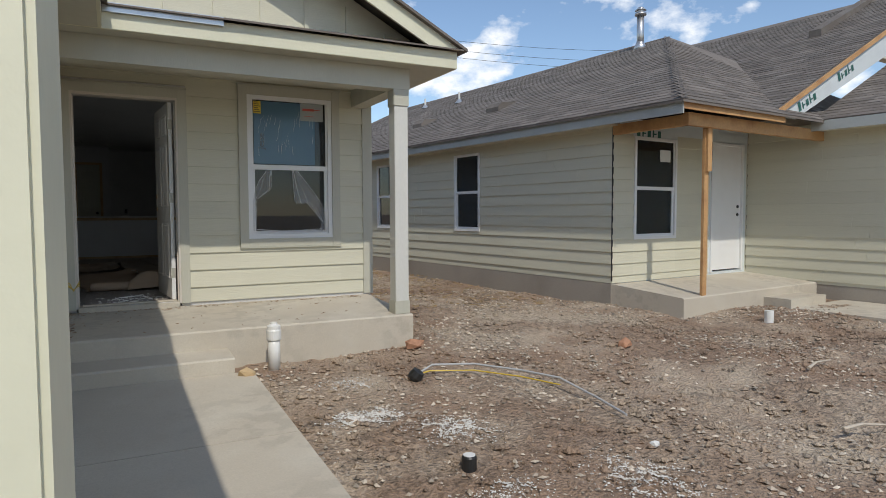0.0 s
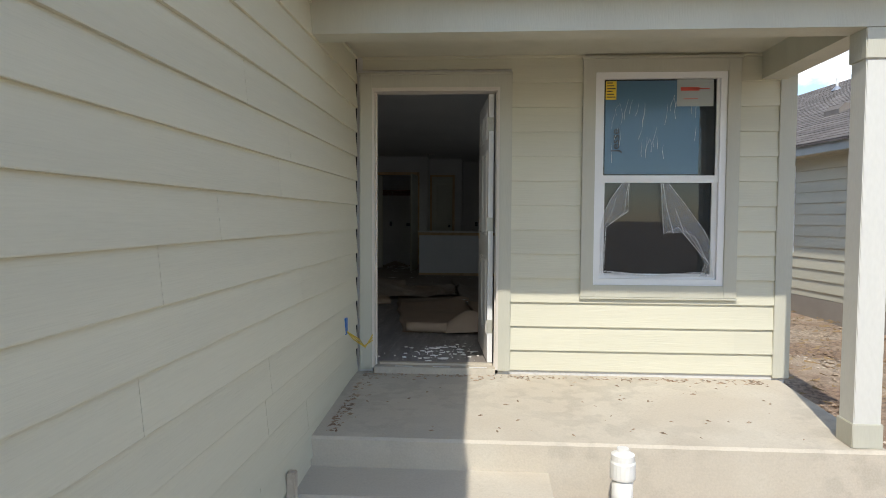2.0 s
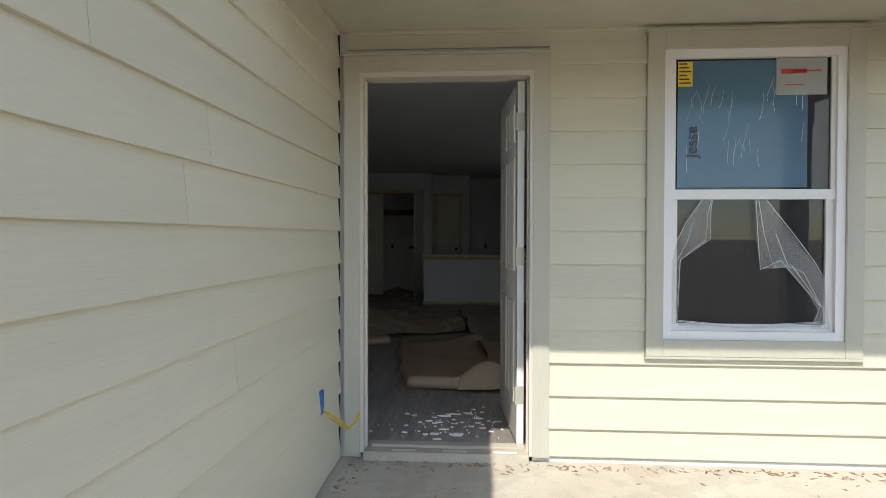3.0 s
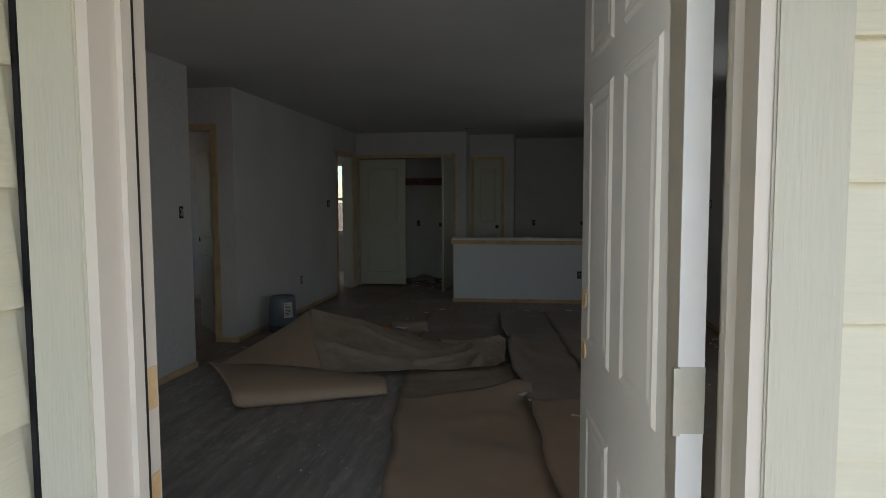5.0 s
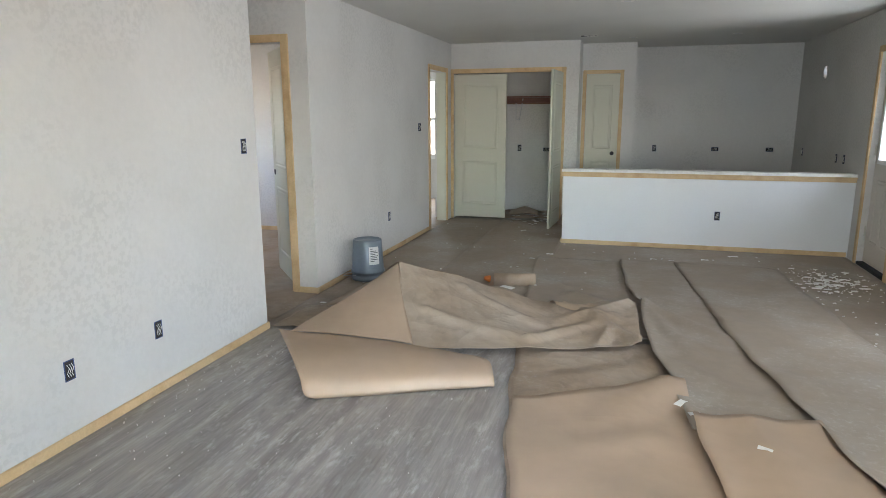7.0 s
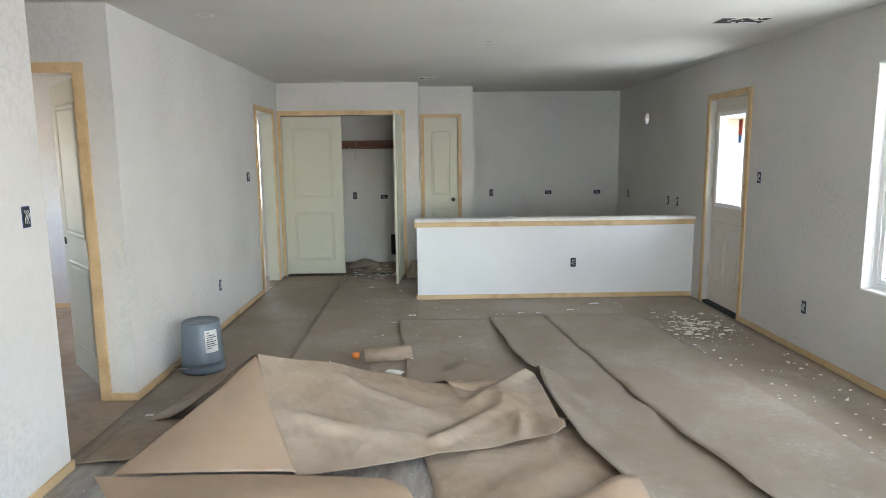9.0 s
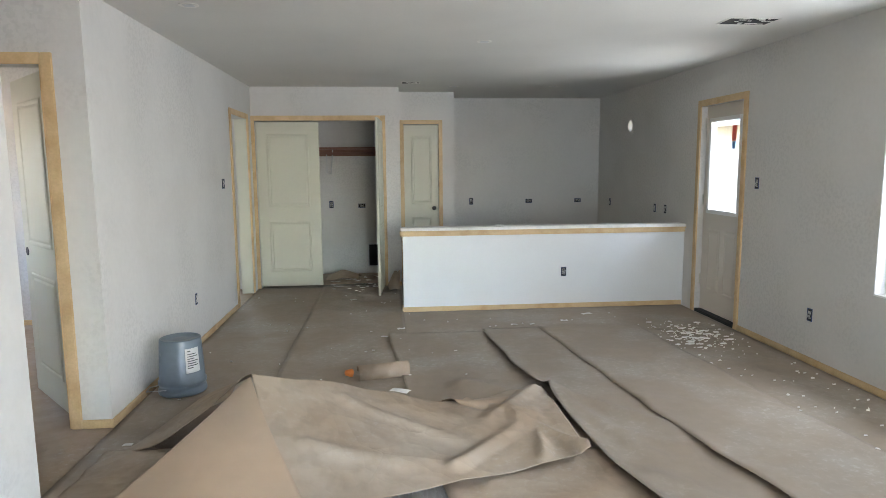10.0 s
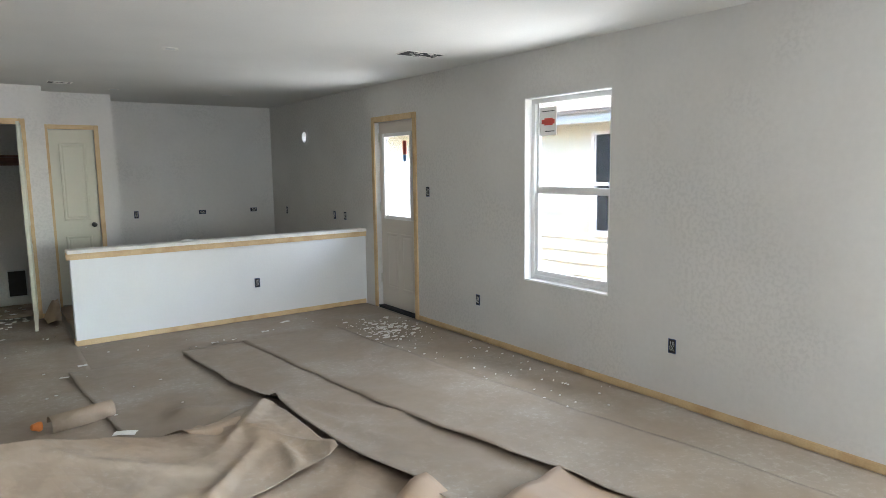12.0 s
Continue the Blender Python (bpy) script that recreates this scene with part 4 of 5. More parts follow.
for x, y, w, d in ((1.86, 5.48, 0.17, 0.09), (-0.31, 8.70, 0.10, 0.07)):
    v = thing("ceiling_vent", "uncovered rectangular duct opening in the ceiling", "ceiling vent", pose(x, y, 2.44), "ceiling duct openings")
    # dark sheet under the ceiling imitates the shaded duct hollow
    part("duct_shade_sheet", boxes((-w, w, -d, d, -0.003, -0.0005)), DARK, v)
    part("duct_rim", boxes((-w - 0.008, -w, -d, d, -0.005, -0.0005), (w, w + 0.008, -d, d, -0.005, -0.0005), (-w, w, d, d + 0.006, -0.005, -0.0005), (-w, w, -d - 0.006, -d, -0.005, -0.0005)), PLASTER, v)
    rv = random.Random(3)
    bm = bmesh.new()
    for i in range(16):
        a, b = rv.uniform(-w, w * 0.8), rv.uniform(-d, d * 0.7)
        box(bm, a, a + rv.uniform(0.01, 0.05), b, b + rv.uniform(0.004, 0.02), -0.006, -0.0035)
    tagged(part("duct_insulation", bm, PLASTER, v), kind="stuff")
for x, y in ((0.17, 6.25), (-1.75, 5.23), (-1.41, 8.92), (0.23, 9.04), (1.45, 9.02)):
    v = thing("ceiling_box", "open round ceiling fixture box with loose wires", "ceiling box", pose(x, y, 2.44), "ceiling fixture boxes")
    bm = bmesh.new()
    lathe(bm, [(0.058, -0.004), (0.058, -0.0005)], 20)
    part("box_rim", bm, PLASTER, v)
    part("box_back", boxes((-0.03, 0.03, -0.03, 0.03, -0.006, -0.0042)), STEEL, v)

# ---- floor covering ----
rnd = random.Random(11)
planks = thing("plank_floor", "grey wood-look vinyl plank flooring, dusty", "plank floor", pose(0, 0, -0.004), kind="structure")
pw, x = 0.178, LW + 0.014
while x < 2.3:
    y = 0.11 - rnd.uniform(0, 1.1)
    while y < 5.2:
        y0, y1 = max(y, 0.11), min(y + 1.22, 5.2 if x < 0.3 else 2.4)
        if y0 > y1:
            break
        if y1 - y0 > 0.05:
            part("plank", boxes((x, x + pw - 0.0012, y0, y1 - 0.0012, 0.0, 0.005)), PLANK, planks)
        y += 1.22
    x += pw
structure("hall_floor_paper", boxes((-5.2, -2.2, 3.96, 11.1, -0.004, 0.001)), PAPER, "brown kraft paper over the bedroom and hall floor", category="floor paper")


def between(rows, v):
    """The value at v along rows of (v, value), eased from row to row."""
    rows = sorted(rows)
    if v <= rows[0][0]:
        return rows[0][1]
    for (a, p), (b, q) in zip(rows, rows[1:]):
        if v <= b:
            k = (v - a) / (b - a)
            return p + (q - p) * k * k * (3 - 2 * k)
    return rows[-1][1]


def ridge(x, y, folds):
    """Height of pressed folds: straight crests that taper to both ends."""
    h = 0.0
    for ax, ay, bx, by, top, wide in folds:
        dx, dy = bx - ax, by - ay
        k = max(0.0, min(1.0, ((x - ax) * dx + (y - ay) * dy) / (dx * dx + dy * dy)))
        d = math.hypot(x - ax - k * dx, y - ay - k * dy)
        h = max(h, top * max(0.0, 1 - d / wide) * (1 - 0.75 * k))
    return h


def laid(left, right, near, far, z, label, material, seed, lift=((0, 0.0),), lift_right=((0, 0.0),), far_lift=0.0, folds=(), crumple=0.004, reach=0.16, step=0.04, wob=0.010):
    """A length of paper on the floor: left and right edges as (y, x), near and far ends as y at each side, edges lifting as (y, height)."""
    width = right[0][1] - left[0][1]
    nu, nv = max(6, int(abs(width) / step)), max(6, int((far[0] - near[0]) / step))
    bm, grid = bmesh.new(), []
    for j in range(nv + 1):
        row = []
        for i in range(nu + 1):
            u, v = i / nu, j / nv
            y = (near[0] + (near[1] - near[0]) * u) * (1 - v) + (far[0] + (far[1] - far[0]) * u) * v
            ragged = 0.012 * noise.noise(Vector((u * 5, seed, 1))) + 0.006 * noise.noise(Vector((u * 17, seed, 2)))
            y += ragged * (v ** 6 + (1 - v) ** 6)
            a = between(left, y) + wob * noise.noise(Vector((y * 2.3, seed, 0))) + 0.4 * wob * noise.noise(Vector((y * 8, seed, 3)))
            b = between(right, y) + wob * noise.noise(Vector((y * 2.3, seed, 7)))
            x = a + (b - a) * u
            dl, dr, df = max(0.0, 1 - (x - a) / reach), max(0.0, 1 - (b - x) / reach), max(0.0, 1 - (1 - v) * (far[0] - near[0]) / 0.22)
            ripple = 0.75 + 0.5 * noise.noise(Vector((x * 3.0, y * 3.0, seed)))
            h = (between(lift, y) * dl ** 1.6 + between(lift_right, y) * dr ** 1.6 + far_lift * df ** 1.6) * ripple
            c = crumple * (0.5 + 0.7 * max(0.0, noise.noise(Vector((x * 2.6, y * 2.0, seed)))) + 0.5 * abs(crease(x, y, seed, 1.6)))
            row.append(bm.verts.new((x, y, z + h + c + ridge(x, y, folds))))
        grid.append(row)
    for j in range(nv):
        for i in range(nu):
            bm.faces.new((grid[j][i], grid[j][i + 1], grid[j + 1][i + 1], grid[j + 1][i]))
    ob = part("floor_paper", bm, material, smooth=True)
    so = ob.modifiers.new("thickness", "SOLIDIFY")
    so.thickness, so.offset = 0.0012, 1
    return tagged(ob, label, "floor paper", "kraft paper sheets")


LB = "brown kraft floor paper strip, dusty and creased"
straight = lambda x: ((0, x), (11, x))
SEAM_B = ((4.4, -0.47), (5.0, -0.50), (6.72, -0.61))
SEAM_C = ((1.3, 0.80), (2.45, 0.66), (3.05, 0.60), (3.6, 0.55), (4.2, 0.44), (4.7, 0.40), (5.1, 0.40), (5.3, 0.35), (5.8, 0.28), (6.72, 0.22))
SEAM_D = ((1.2, 1.50), (2.5, 1.29), (3.15, 1.18), (3.65, 1.09), (4.2, 1.00), (4.8, 0.92), (5.3, 0.88), (5.9, 0.81), (6.72, 0.735))
SEAM_E = ((1.2, 2.16), (2.86, 2.02), (3.95, 1.90), (5.1, 1.78), (6.6, 1.68))
shift = lambda seam, d: tuple((y, x + d) for y, x in seam)
laid(straight(-2.19), straight(-1.38), (3.98, 4.2), (9.05, 9.05), 0.003, LB, DUSTY, 1.1, crumple=0.006)
laid(straight(-1.41), straight(-0.46), (4.3, 4.3), (9.05, 9.05), 0.007, LB, DUSTY, 2.3, lift=((4, 0.012), (9, 0.006)), crumple=0.006)
laid(straight(-0.7), straight(2.47), (6.5, 6.5), (7.58, 7.58), 0.002, LB, DUSTY, 4.7, crumple=0.005)
laid(shift(SEAM_D, 0.5), straight(2.47), (0.6, 0.6), (6.6, 6.6), 0.003, LB, DUSTY, 7.5, crumple=0.005)
laid(SEAM_B, shift(SEAM_C, 0.1), (4.4, 4.4), (6.72, 6.70), 0.011, LB, DUSTY, 3.1, lift=((4.5, 0.012), (6.7, 0.008)), crumple=0.008, folds=((-0.1, 5.3, 0.3, 5.0, 0.05, 0.14),))
laid(((1.4, 0.02), (2.28, -0.125), (3.0, -0.25), (3.6, -0.335), (4.3, -0.40)), shift(SEAM_C, 0.08), (1.4, 1.4), (4.3, 4.3), 0.004, "tan kraft floor paper strip, creased near its edge", PAPER, 8.1, crumple=0.010, folds=((0.05, 3.62, 0.5, 3.95, 0.03, 0.16), (-0.15, 3.35, 0.12, 3.75, 0.025, 0.1)))
laid(((1.4, 0.03), (2.28, -0.118), (3.0, -0.235), (3.6, -0.31)), shift(SEAM_C, 0.06), (1.4, 1.4), (3.22, 3.64), 0.018, "cleaner tan kraft paper sheet on top of another", PAPERBACK, 9.2, far_lift=0.045, crumple=0.010, folds=((0.50, 3.55, 0.20, 3.1, 0.05, 0.16), (0.40, 3.0, 0.0, 2.8, 0.02, 0.14), (0.5, 2.4, -0.05, 2.55, 0.018, 0.14)))
laid(SEAM_C, shift(SEAM_D, 0.14), (3.10, 3.10), (6.73, 6.73), 0.024, LB, DUSTY, 5.2, lift=((3.1, 0.03), (3.7, 0.03), (4.2, 0.035), (4.7, 0.05), (5.08, 0.065), (5.4, 0.03), (5.8, 0.02), (6.7, 0.004)), crumple=0.010, folds=((0.44, 5.08, 1.0, 4.42, 0.05, 0.07), (0.46, 4.95, 0.72, 4.05, 0.04, 0.07), (0.56, 4.5, 0.95, 4.15, 0.035, 0.05), (0.62, 3.9, 0.95, 3.5, 0.03, 0.12)))
laid(shift(SEAM_C, 0.015), shift(SEAM_D, 0.02), (1.3, 1.3), (3.20, 3.30), 0.042, "cleaner tan kraft paper sheet with a wavy edge", PAPERBACK, 9.9, lift=((1.3, 0.02), (3.0, 0.03), (3.3, 0.03)), far_lift=0.03, crumple=0.010, folds=((0.85, 3.2, 0.95, 2.5, 0.03, 0.16),))
laid(SEAM_D, SEAM_E, (1.2, 1.2), (6.74, 6.70), 0.031, LB, DUSTY, 6.4, lift=((1.2, 0.05), (3.2, 0.05), (4.2, 0.014), (5.0, 0.006), (6.7, 0.0)), lift_right=((1, -0.021), (7, -0.021)), crumple=0.007, reach=0.12, folds=((1.15, 3.9, 1.6, 3.4, 0.015, 0.12), (1.0, 4.9, 1.35, 4.6, 0.012, 0.1)))
laid(straight(0.5), straight(2.47), (7.75, 7.75), (10.35, 10.35), 0.003, LB, PAPER, 12.2)
laid(straight(-0.42), straight(0.5), (7.75, 7.75), (9.58, 9.58), 0.006, LB, PAPER, 13.2)
laid(straight(-2.28), straight(-0.6), (9.15, 9.15), (9.93, 9.93), 0.004, "kraft paper and scraps on the closet floor", PAPER, 14.2, crumple=0.03)

# the lifted, folded sheet
sheet("folded_paper", [[(-1.32, 4.44, 0.42), (-0.82, 4.72, 0.24), (-0.30, 4.84, 0.09), (0.02, 4.95, 0.06), (0.36, 5.10, 0.075)],
                       [(-1.18, 4.12, 0.26), (-0.74, 4.30, 0.17), (-0.30, 4.40, 0.10), (0.04, 4.52, 0.07), (0.38, 4.62, 0.06)],
                       [(-0.97, 3.71, 0.06), (-0.66, 3.80, 0.05), (-0.38, 3.90, 0.035), (0.0, 4.04, 0.035), (0.39, 4.16, 0.055)]],
      PAPER, "large lifted sheet of brown kraft paper, dusty and crumpled", crumple=0.024, n=24, seed=3.3, freq=2.2, folds=((0.30, 5.02, -0.15, 4.45, 0.045, 0.07), (0.38, 4.2, 0.0, 4.72, 0.05, 0.07), (-0.30, 4.05, 0.1, 4.5, 0.04, 0.06), (-0.85, 4.55, -0.25, 4.30, 0.025, 0.06), (0.15, 4.15, 0.22, 4.7, 0.035, 0.05), (-1.0, 4.1, -0.5, 4.05, 0.03, 0.06), (-0.15, 4.85, 0.2, 4.6, 0.035, 0.05)))
sheet("folded_paper", [[(-1.325, 4.445, 0.425), (-1.325, 4.44, 0.425), (-1.32, 4.435, 0.424)],
                       [(-1.56, 4.12, 0.25), (-1.37, 4.08, 0.27), (-1.175, 4.11, 0.275)],
                       [(-1.80, 3.70, 0.10), (-1.42, 3.64, 0.13), (-0.965, 3.70, 0.085)]],
      PAPERBACK, "smooth tan folded-over flap of kraft paper", crumple=0.022, n=12, seed=5.3, freq=1.8)
sheet("folded_paper", [[(-1.30, 4.46, 0.418), (-1.34, 4.46, 0.416), (-1.36, 4.44, 0.41)],
                       [(-1.45, 4.95, 0.24), (-1.62, 4.75, 0.20), (-1.72, 4.45, 0.13)],
                       [(-1.58, 5.22, 0.13), (-1.74, 4.90, 0.12), (-1.92, 4.45, 0.05)],
                       [(-1.63, 5.25, 0.02), (-1.80, 4.92, 0.02), (-2.05, 4.42, 0.01)]],
      PAPER, "dark back side of the lifted kraft paper", crumple=0.02, n=8, seed=6.3)
sheet("rolled_paper", [[(-1.27, 3.00, 0.008), (-0.84, 3.20, 0.008), (-0.40, 3.40, 0.008)],
                       [(-1.31, 2.955, 0.045), (-0.86, 3.165, 0.040), (-0.385, 3.375, 0.030)],
                       [(-1.36, 3.00, 0.125), (-0.90, 3.20, 0.105), (-0.40, 3.41, 0.075)],
                       [(-1.58, 3.27, 0.175), (-1.02, 3.42, 0.145), (-0.45, 3.54, 0.09)],
                       [(-1.83, 3.60, 0.14), (-1.20, 3.64, 0.12), (-0.55, 3.66, 0.07)]],
      PAPERBACK, "smooth curled-over front edge of tan kraft paper", crumple=0.006, n=10, seed=7.7)
sheet("curled_paper", [[(-2.12, 4.0, 0.01), (-1.9, 3.98, 0.03), (-1.7, 3.92, 0.03)], [(-2.1, 4.2, 0.02), (-1.85, 4.25, 0.06), (-1.6, 4.2, 0.07)], [(-2.1, 4.5, 0.012), (-1.85, 4.5, 0.02), (-1.5, 4.5, 0.02)]],
      PAPER, "wavy kraft paper edge beside the wall", crumple=0.04, n=7, seed=8.8, freq=3)
sheet("curled_paper", [[(-0.30, 5.00, 0.03), (-0.1, 4.95, 0.05), (0.12, 5.02, 0.04)], [(-0.24, 4.86, 0.10), (-0.05, 4.80, 0.10), (0.16, 4.92, 0.07)], [(-0.20, 4.80, 0.08), (0.0, 4.70, 0.07), (0.20, 4.84, 0.07)]],
      PAPERBACK, "small curled lip of kraft paper", crumple=0.01, n=6, seed=1.8)
bm = bmesh.new()
for k in range(22):
    a = 2 * math.pi * 0.82 * k / 21
    r = 0.034 + 0.0019 * k
    for s in (0, 1):
        bm.verts.new((s * 0.36, r * math.cos(a), 0.05 + r * math.sin(a)))
bm.verts.ensure_lookup_table()
for k in range(21):
    bm.faces.new((bm.verts[2 * k], bm.verts[2 * k + 1], bm.verts[2 * k + 3], bm.verts[2 * k + 2]))
ob = part("paper_offcut", bm, PAPER, m=pose(-0.83, 5.52, 0.012, 0, 0, 14), smooth=True)
ob.modifiers.new("thickness", "SOLIDIFY").thickness = 0.002
tagged(ob, "small rolled offcut of kraft paper", "paper roll")
bm = bmesh.new()
lathe(bm, [(0.028, 0), (0.03, 0.01), (0.018, 0.05), (0.01, 0.055)], 14)
tagged(part("orange_cap", bm, ORANGE, m=pose(-0.87, 5.55, 0.05, 0, 80, 200)), "orange plastic cap by the paper roll", "cap")

for rows, lab, k in (([[(-1.42, 9.42, 0.03), (-1.2, 9.40, 0.06), (-0.98, 9.44, 0.04)], [(-1.40, 9.55, 0.09), (-1.2, 9.58, 0.12), (-1.0, 9.56, 0.07)], [(-1.42, 9.72, 0.03), (-1.2, 9.74, 0.05), (-0.95, 9.7, 0.03)]], "crumpled kraft paper heap on the closet floor", 2.2),
                     ([[(-0.60, 8.62, 0.02), (-0.54, 8.60, 0.05), (-0.48, 8.62, 0.04)], [(-0.62, 8.80, 0.06), (-0.53, 8.82, 0.22), (-0.47, 8.80, 0.16)], [(-0.60, 9.02, 0.02), (-0.53, 9.04, 0.14), (-0.46, 9.05, 0.20)]], "curled kraft paper pushed up against the wall end", 4.4)):
    sheet("curled_paper", rows, PAPER, lab, crumple=0.03, n=8, seed=k, freq=4)

# rolled near end of the front sheets
bm = bmesh.new()
ends = []
for s0 in range(9):
    ring = []
    for k in range(20):
        a = 2 * math.pi * 1.2 * k / 19 - 1.2
        r = 0.040 + 0.0008 * k + 0.004 * noise.noise(Vector((s0 * 0.6, k * 0.4, 3)))
        ring.append(bm.verts.new((0.05 * s0, r * math.cos(a), 0.052 + r * math.sin(a))))
    ends.append(ring)
for a, b in zip(ends, ends[1:]):
    for k in range(19):
        bm.faces.new((a[k], a[k + 1], b[k + 1], b[k]))
ob = part("rolled_paper", bm, PAPERBACK, m=pose(0.06, 1.42, 0.012, 0, 0, -4), smooth=True)
ob.modifiers.new("thickness", "SOLIDIFY").thickness = 0.002
tagged(ob, "rolled-up near end of tan kraft paper", "paper roll")
sheet("curled_paper", [[(0.44, 1.34, 0.03), (0.60, 1.32, 0.04), (0.80, 1.34, 0.03)], [(0.46, 1.42, 0.12), (0.62, 1.43, 0.22), (0.78, 1.44, 0.20)], [(0.45, 1.58, 0.05), (0.62, 1.60, 0.12), (0.82, 1.60, 0.10)], [(0.46, 1.72, 0.06), (0.62, 1.74, 0.06), (0.82, 1.74, 0.06)]],
      PAPERBACK, "bunched heap of kraft paper just inside the entry", crumple=0.02, n=8, seed=2.9, freq=3)

# paint bucket, upside down
bk = thing("bucket", "grey plastic five-gallon bucket upside down, label and drips", "bucket", pose(-1.985, 5.43, 0.014))
bm = bmesh.new()
lathe(bm, [(0.150, 0.0), (0.152, 0.004), (0.152, 0.03), (0.146, 0.034), (0.146, 0.06), (0.152, 0.064), (0.152, 0.082), (0.145, 0.088), (0.132, 0.33), (0.130, 0.355), (0.126, 0.362), (0.118, 0.364), (0.116, 0.354), (0.05, 0.352)], 40)
part("body", bm, BUCKET, bk, smooth=True)
bm = bmesh.new()
ang = [radians(-62 + 5 * i) for i in range(9)]
vs = [[bm.verts.new(((0.1462 - 0.0135 * (z - 0.088) / 0.242) * math.cos(a), (0.1462 - 0.0135 * (z - 0.088) / 0.242) * math.sin(a), z)) for a in ang] for z in (0.15, 0.22, 0.28, 0.31)]
for r, q in zip(vs, vs[1:]):
    for i in range(8):
        bm.faces.new((r[i], r[i + 1], q[i + 1], q[i]))
part("label", bm, LABELW, bk, "white paper label")
bm = bmesh.new()
for z, e in ((0.29, 3), (0.27, 6), (0.255, 7), (0.24, 5), (0.225, 7), (0.21, 6), (0.195, 7), (0.18, 4)):
    q = [[((0.1468 - 0.0135 * (zz - 0.088) / 0.242) * math.cos(a), (0.1468 - 0.0135 * (zz - 0.088) / 0.242) * math.sin(a), zz) for a in ang[1:e + 1]] for zz in (z, z + 0.006)]
    v = [[bm.verts.new(p) for p in r] for r in q]
    for i in range(e - 1):
        bm.faces.new((v[0][i], v[0][i + 1], v[1][i + 1], v[1][i]))
part("label_print", bm, INK, bk)
bm = bmesh.new()
tube(bm, [(0.15 * math.cos(a), 0.15 * math.sin(a), 0.055 + 0.0 * a) for a in [radians(170 + 10 * i) for i in range(4)]] + [(-0.19, -0.06, 0.045), (-0.2, -0.10, 0.03), (-0.12, -0.12, 0.04), (-0.06, -0.142, 0.05)], 0.003, 6)
part("bail_handle", bm, STEEL, bk, "bent wire handle")

# scraps of plaster and paper on the floor
rnd = random.Random(21)
bm = bmesh.new()
def scrap(x, y, z, s):
    n, a0 = rnd.randint(4, 6), rnd.uniform(0, 6)
    st = rnd.uniform(0.15, 0.75)
    top = [bm.verts.new((x + s * rnd.uniform(0.5, 1) * math.cos(a0 + 2 * math.pi * k / n), y + st * s * rnd.uniform(0.5, 1) * math.sin(a0 + 2 * math.pi * k / n), z + rnd.uniform(0.002, 0.008))) for k in range(n)]
    low = [bm.verts.new((v.co.x * 1.0, v.co.y, z - 0.002)) for v in top]
    bm.faces.new(top)
    for k in range(n):
        bm.faces.new((low[k], low[(k + 1) % n], top[(k + 1) % n], top[k]))
for i in range(210):
    scrap(rnd.gauss(2.0, 0.15), rnd.gauss(6.35, 0.22), 0.018, 0.003 + 0.045 * rnd.random() ** 3)
for i in range(90):
    scrap(rnd.uniform(1.75, 2.4), rnd.uniform(3.6, 6.6), 0.018, rnd.uniform(0.004, 0.018))
for i in range(90):
    scrap(LW + 0.03 + abs(rnd.gauss(0, 0.3)), rnd.uniform(0.4, 3.8), 0.002, rnd.uniform(0.0015, 0.006))
for i in range(110):
    scrap(rnd.gauss(0.5, 0.2), rnd.gauss(0.55, 0.2), 0.004, 0.003 + 0.045 * rnd.random() ** 3)
for i in range(70):
    scrap(rnd.uniform(-2.1, 1.6), rnd.uniform(5.2, 8.9), 0.02, rnd.uniform(0.004, 0.014))
for i in range(40):
    scrap(rnd.uniform(-1.4, -0.75), rnd.uniform(8.6, 9.8), 0.03, rnd.uniform(0.01, 0.05))
for i in range(60):
    scrap(rnd.uniform(-2.0, -0.2), rnd.uniform(0.6, 3.4), 0.002, rnd.uniform(0.002, 0.006))
tagged(part("plaster_scraps", bm, PLASTER), "scattered white plaster and paper scraps on the floor", "debris", kind="stuff")
for i, (x, y, z, s, a) in enumerate(((-0.55, 4.66, 0.23, 0.11, -30), (0.56, 3.28, 0.09, 0.075, 60), (0.62, 3.20, 0.08, 0.06, 20), (0.88, 2.95, 0.07, 0.06, -20), (-0.5, 6.85, 0.022, 0.07, 10), (-0.65, 6.6, 0.022, 0.06, -20), (0.55, 6.9, 0.016, 0.06, 0), (0.72, 6.9, 0.016, 0.05, 20), (1.05, 7.0, 0.016, 0.07, 5), (1.35, 7.25, 0.016, 0.1, 15), (-1.75, 4.25, 0.04, 0.07, 20), (-2.0, 4.55, 0.03, 0.05, 0), (-1.0, 8.2, 0.02, 0.07, 30))):
    bm = bmesh.new()
    g = [[bm.verts.new((s * (u / 3 - 0.5) + 0.1 * s * noise.noise(Vector((u, v, i))), s * 0.5 * (v / 2 - 0.5) + 0.15 * s * noise.noise(Vector((u, v, i + 9))), 0.012 * abs(noise.noise(Vector((u * 0.7, v * 0.7, i + 3)))))) for u in range(4)] for v in range(3)]
    for r, q in zip(g, g[1:]):
        for k in range(3):
            bm.faces.new((r[k], r[k + 1], q[k + 1], q[k]))
    ob = part("paper_scrap", bm, LABELW, m=pose(x, y, z, 0, 0, a))
    ob.modifiers.new("thickness", "SOLIDIFY").thickness = 0.0015
    tagged(ob, "torn white paper scrap on the floor paper", "scrap", "white paper scraps")

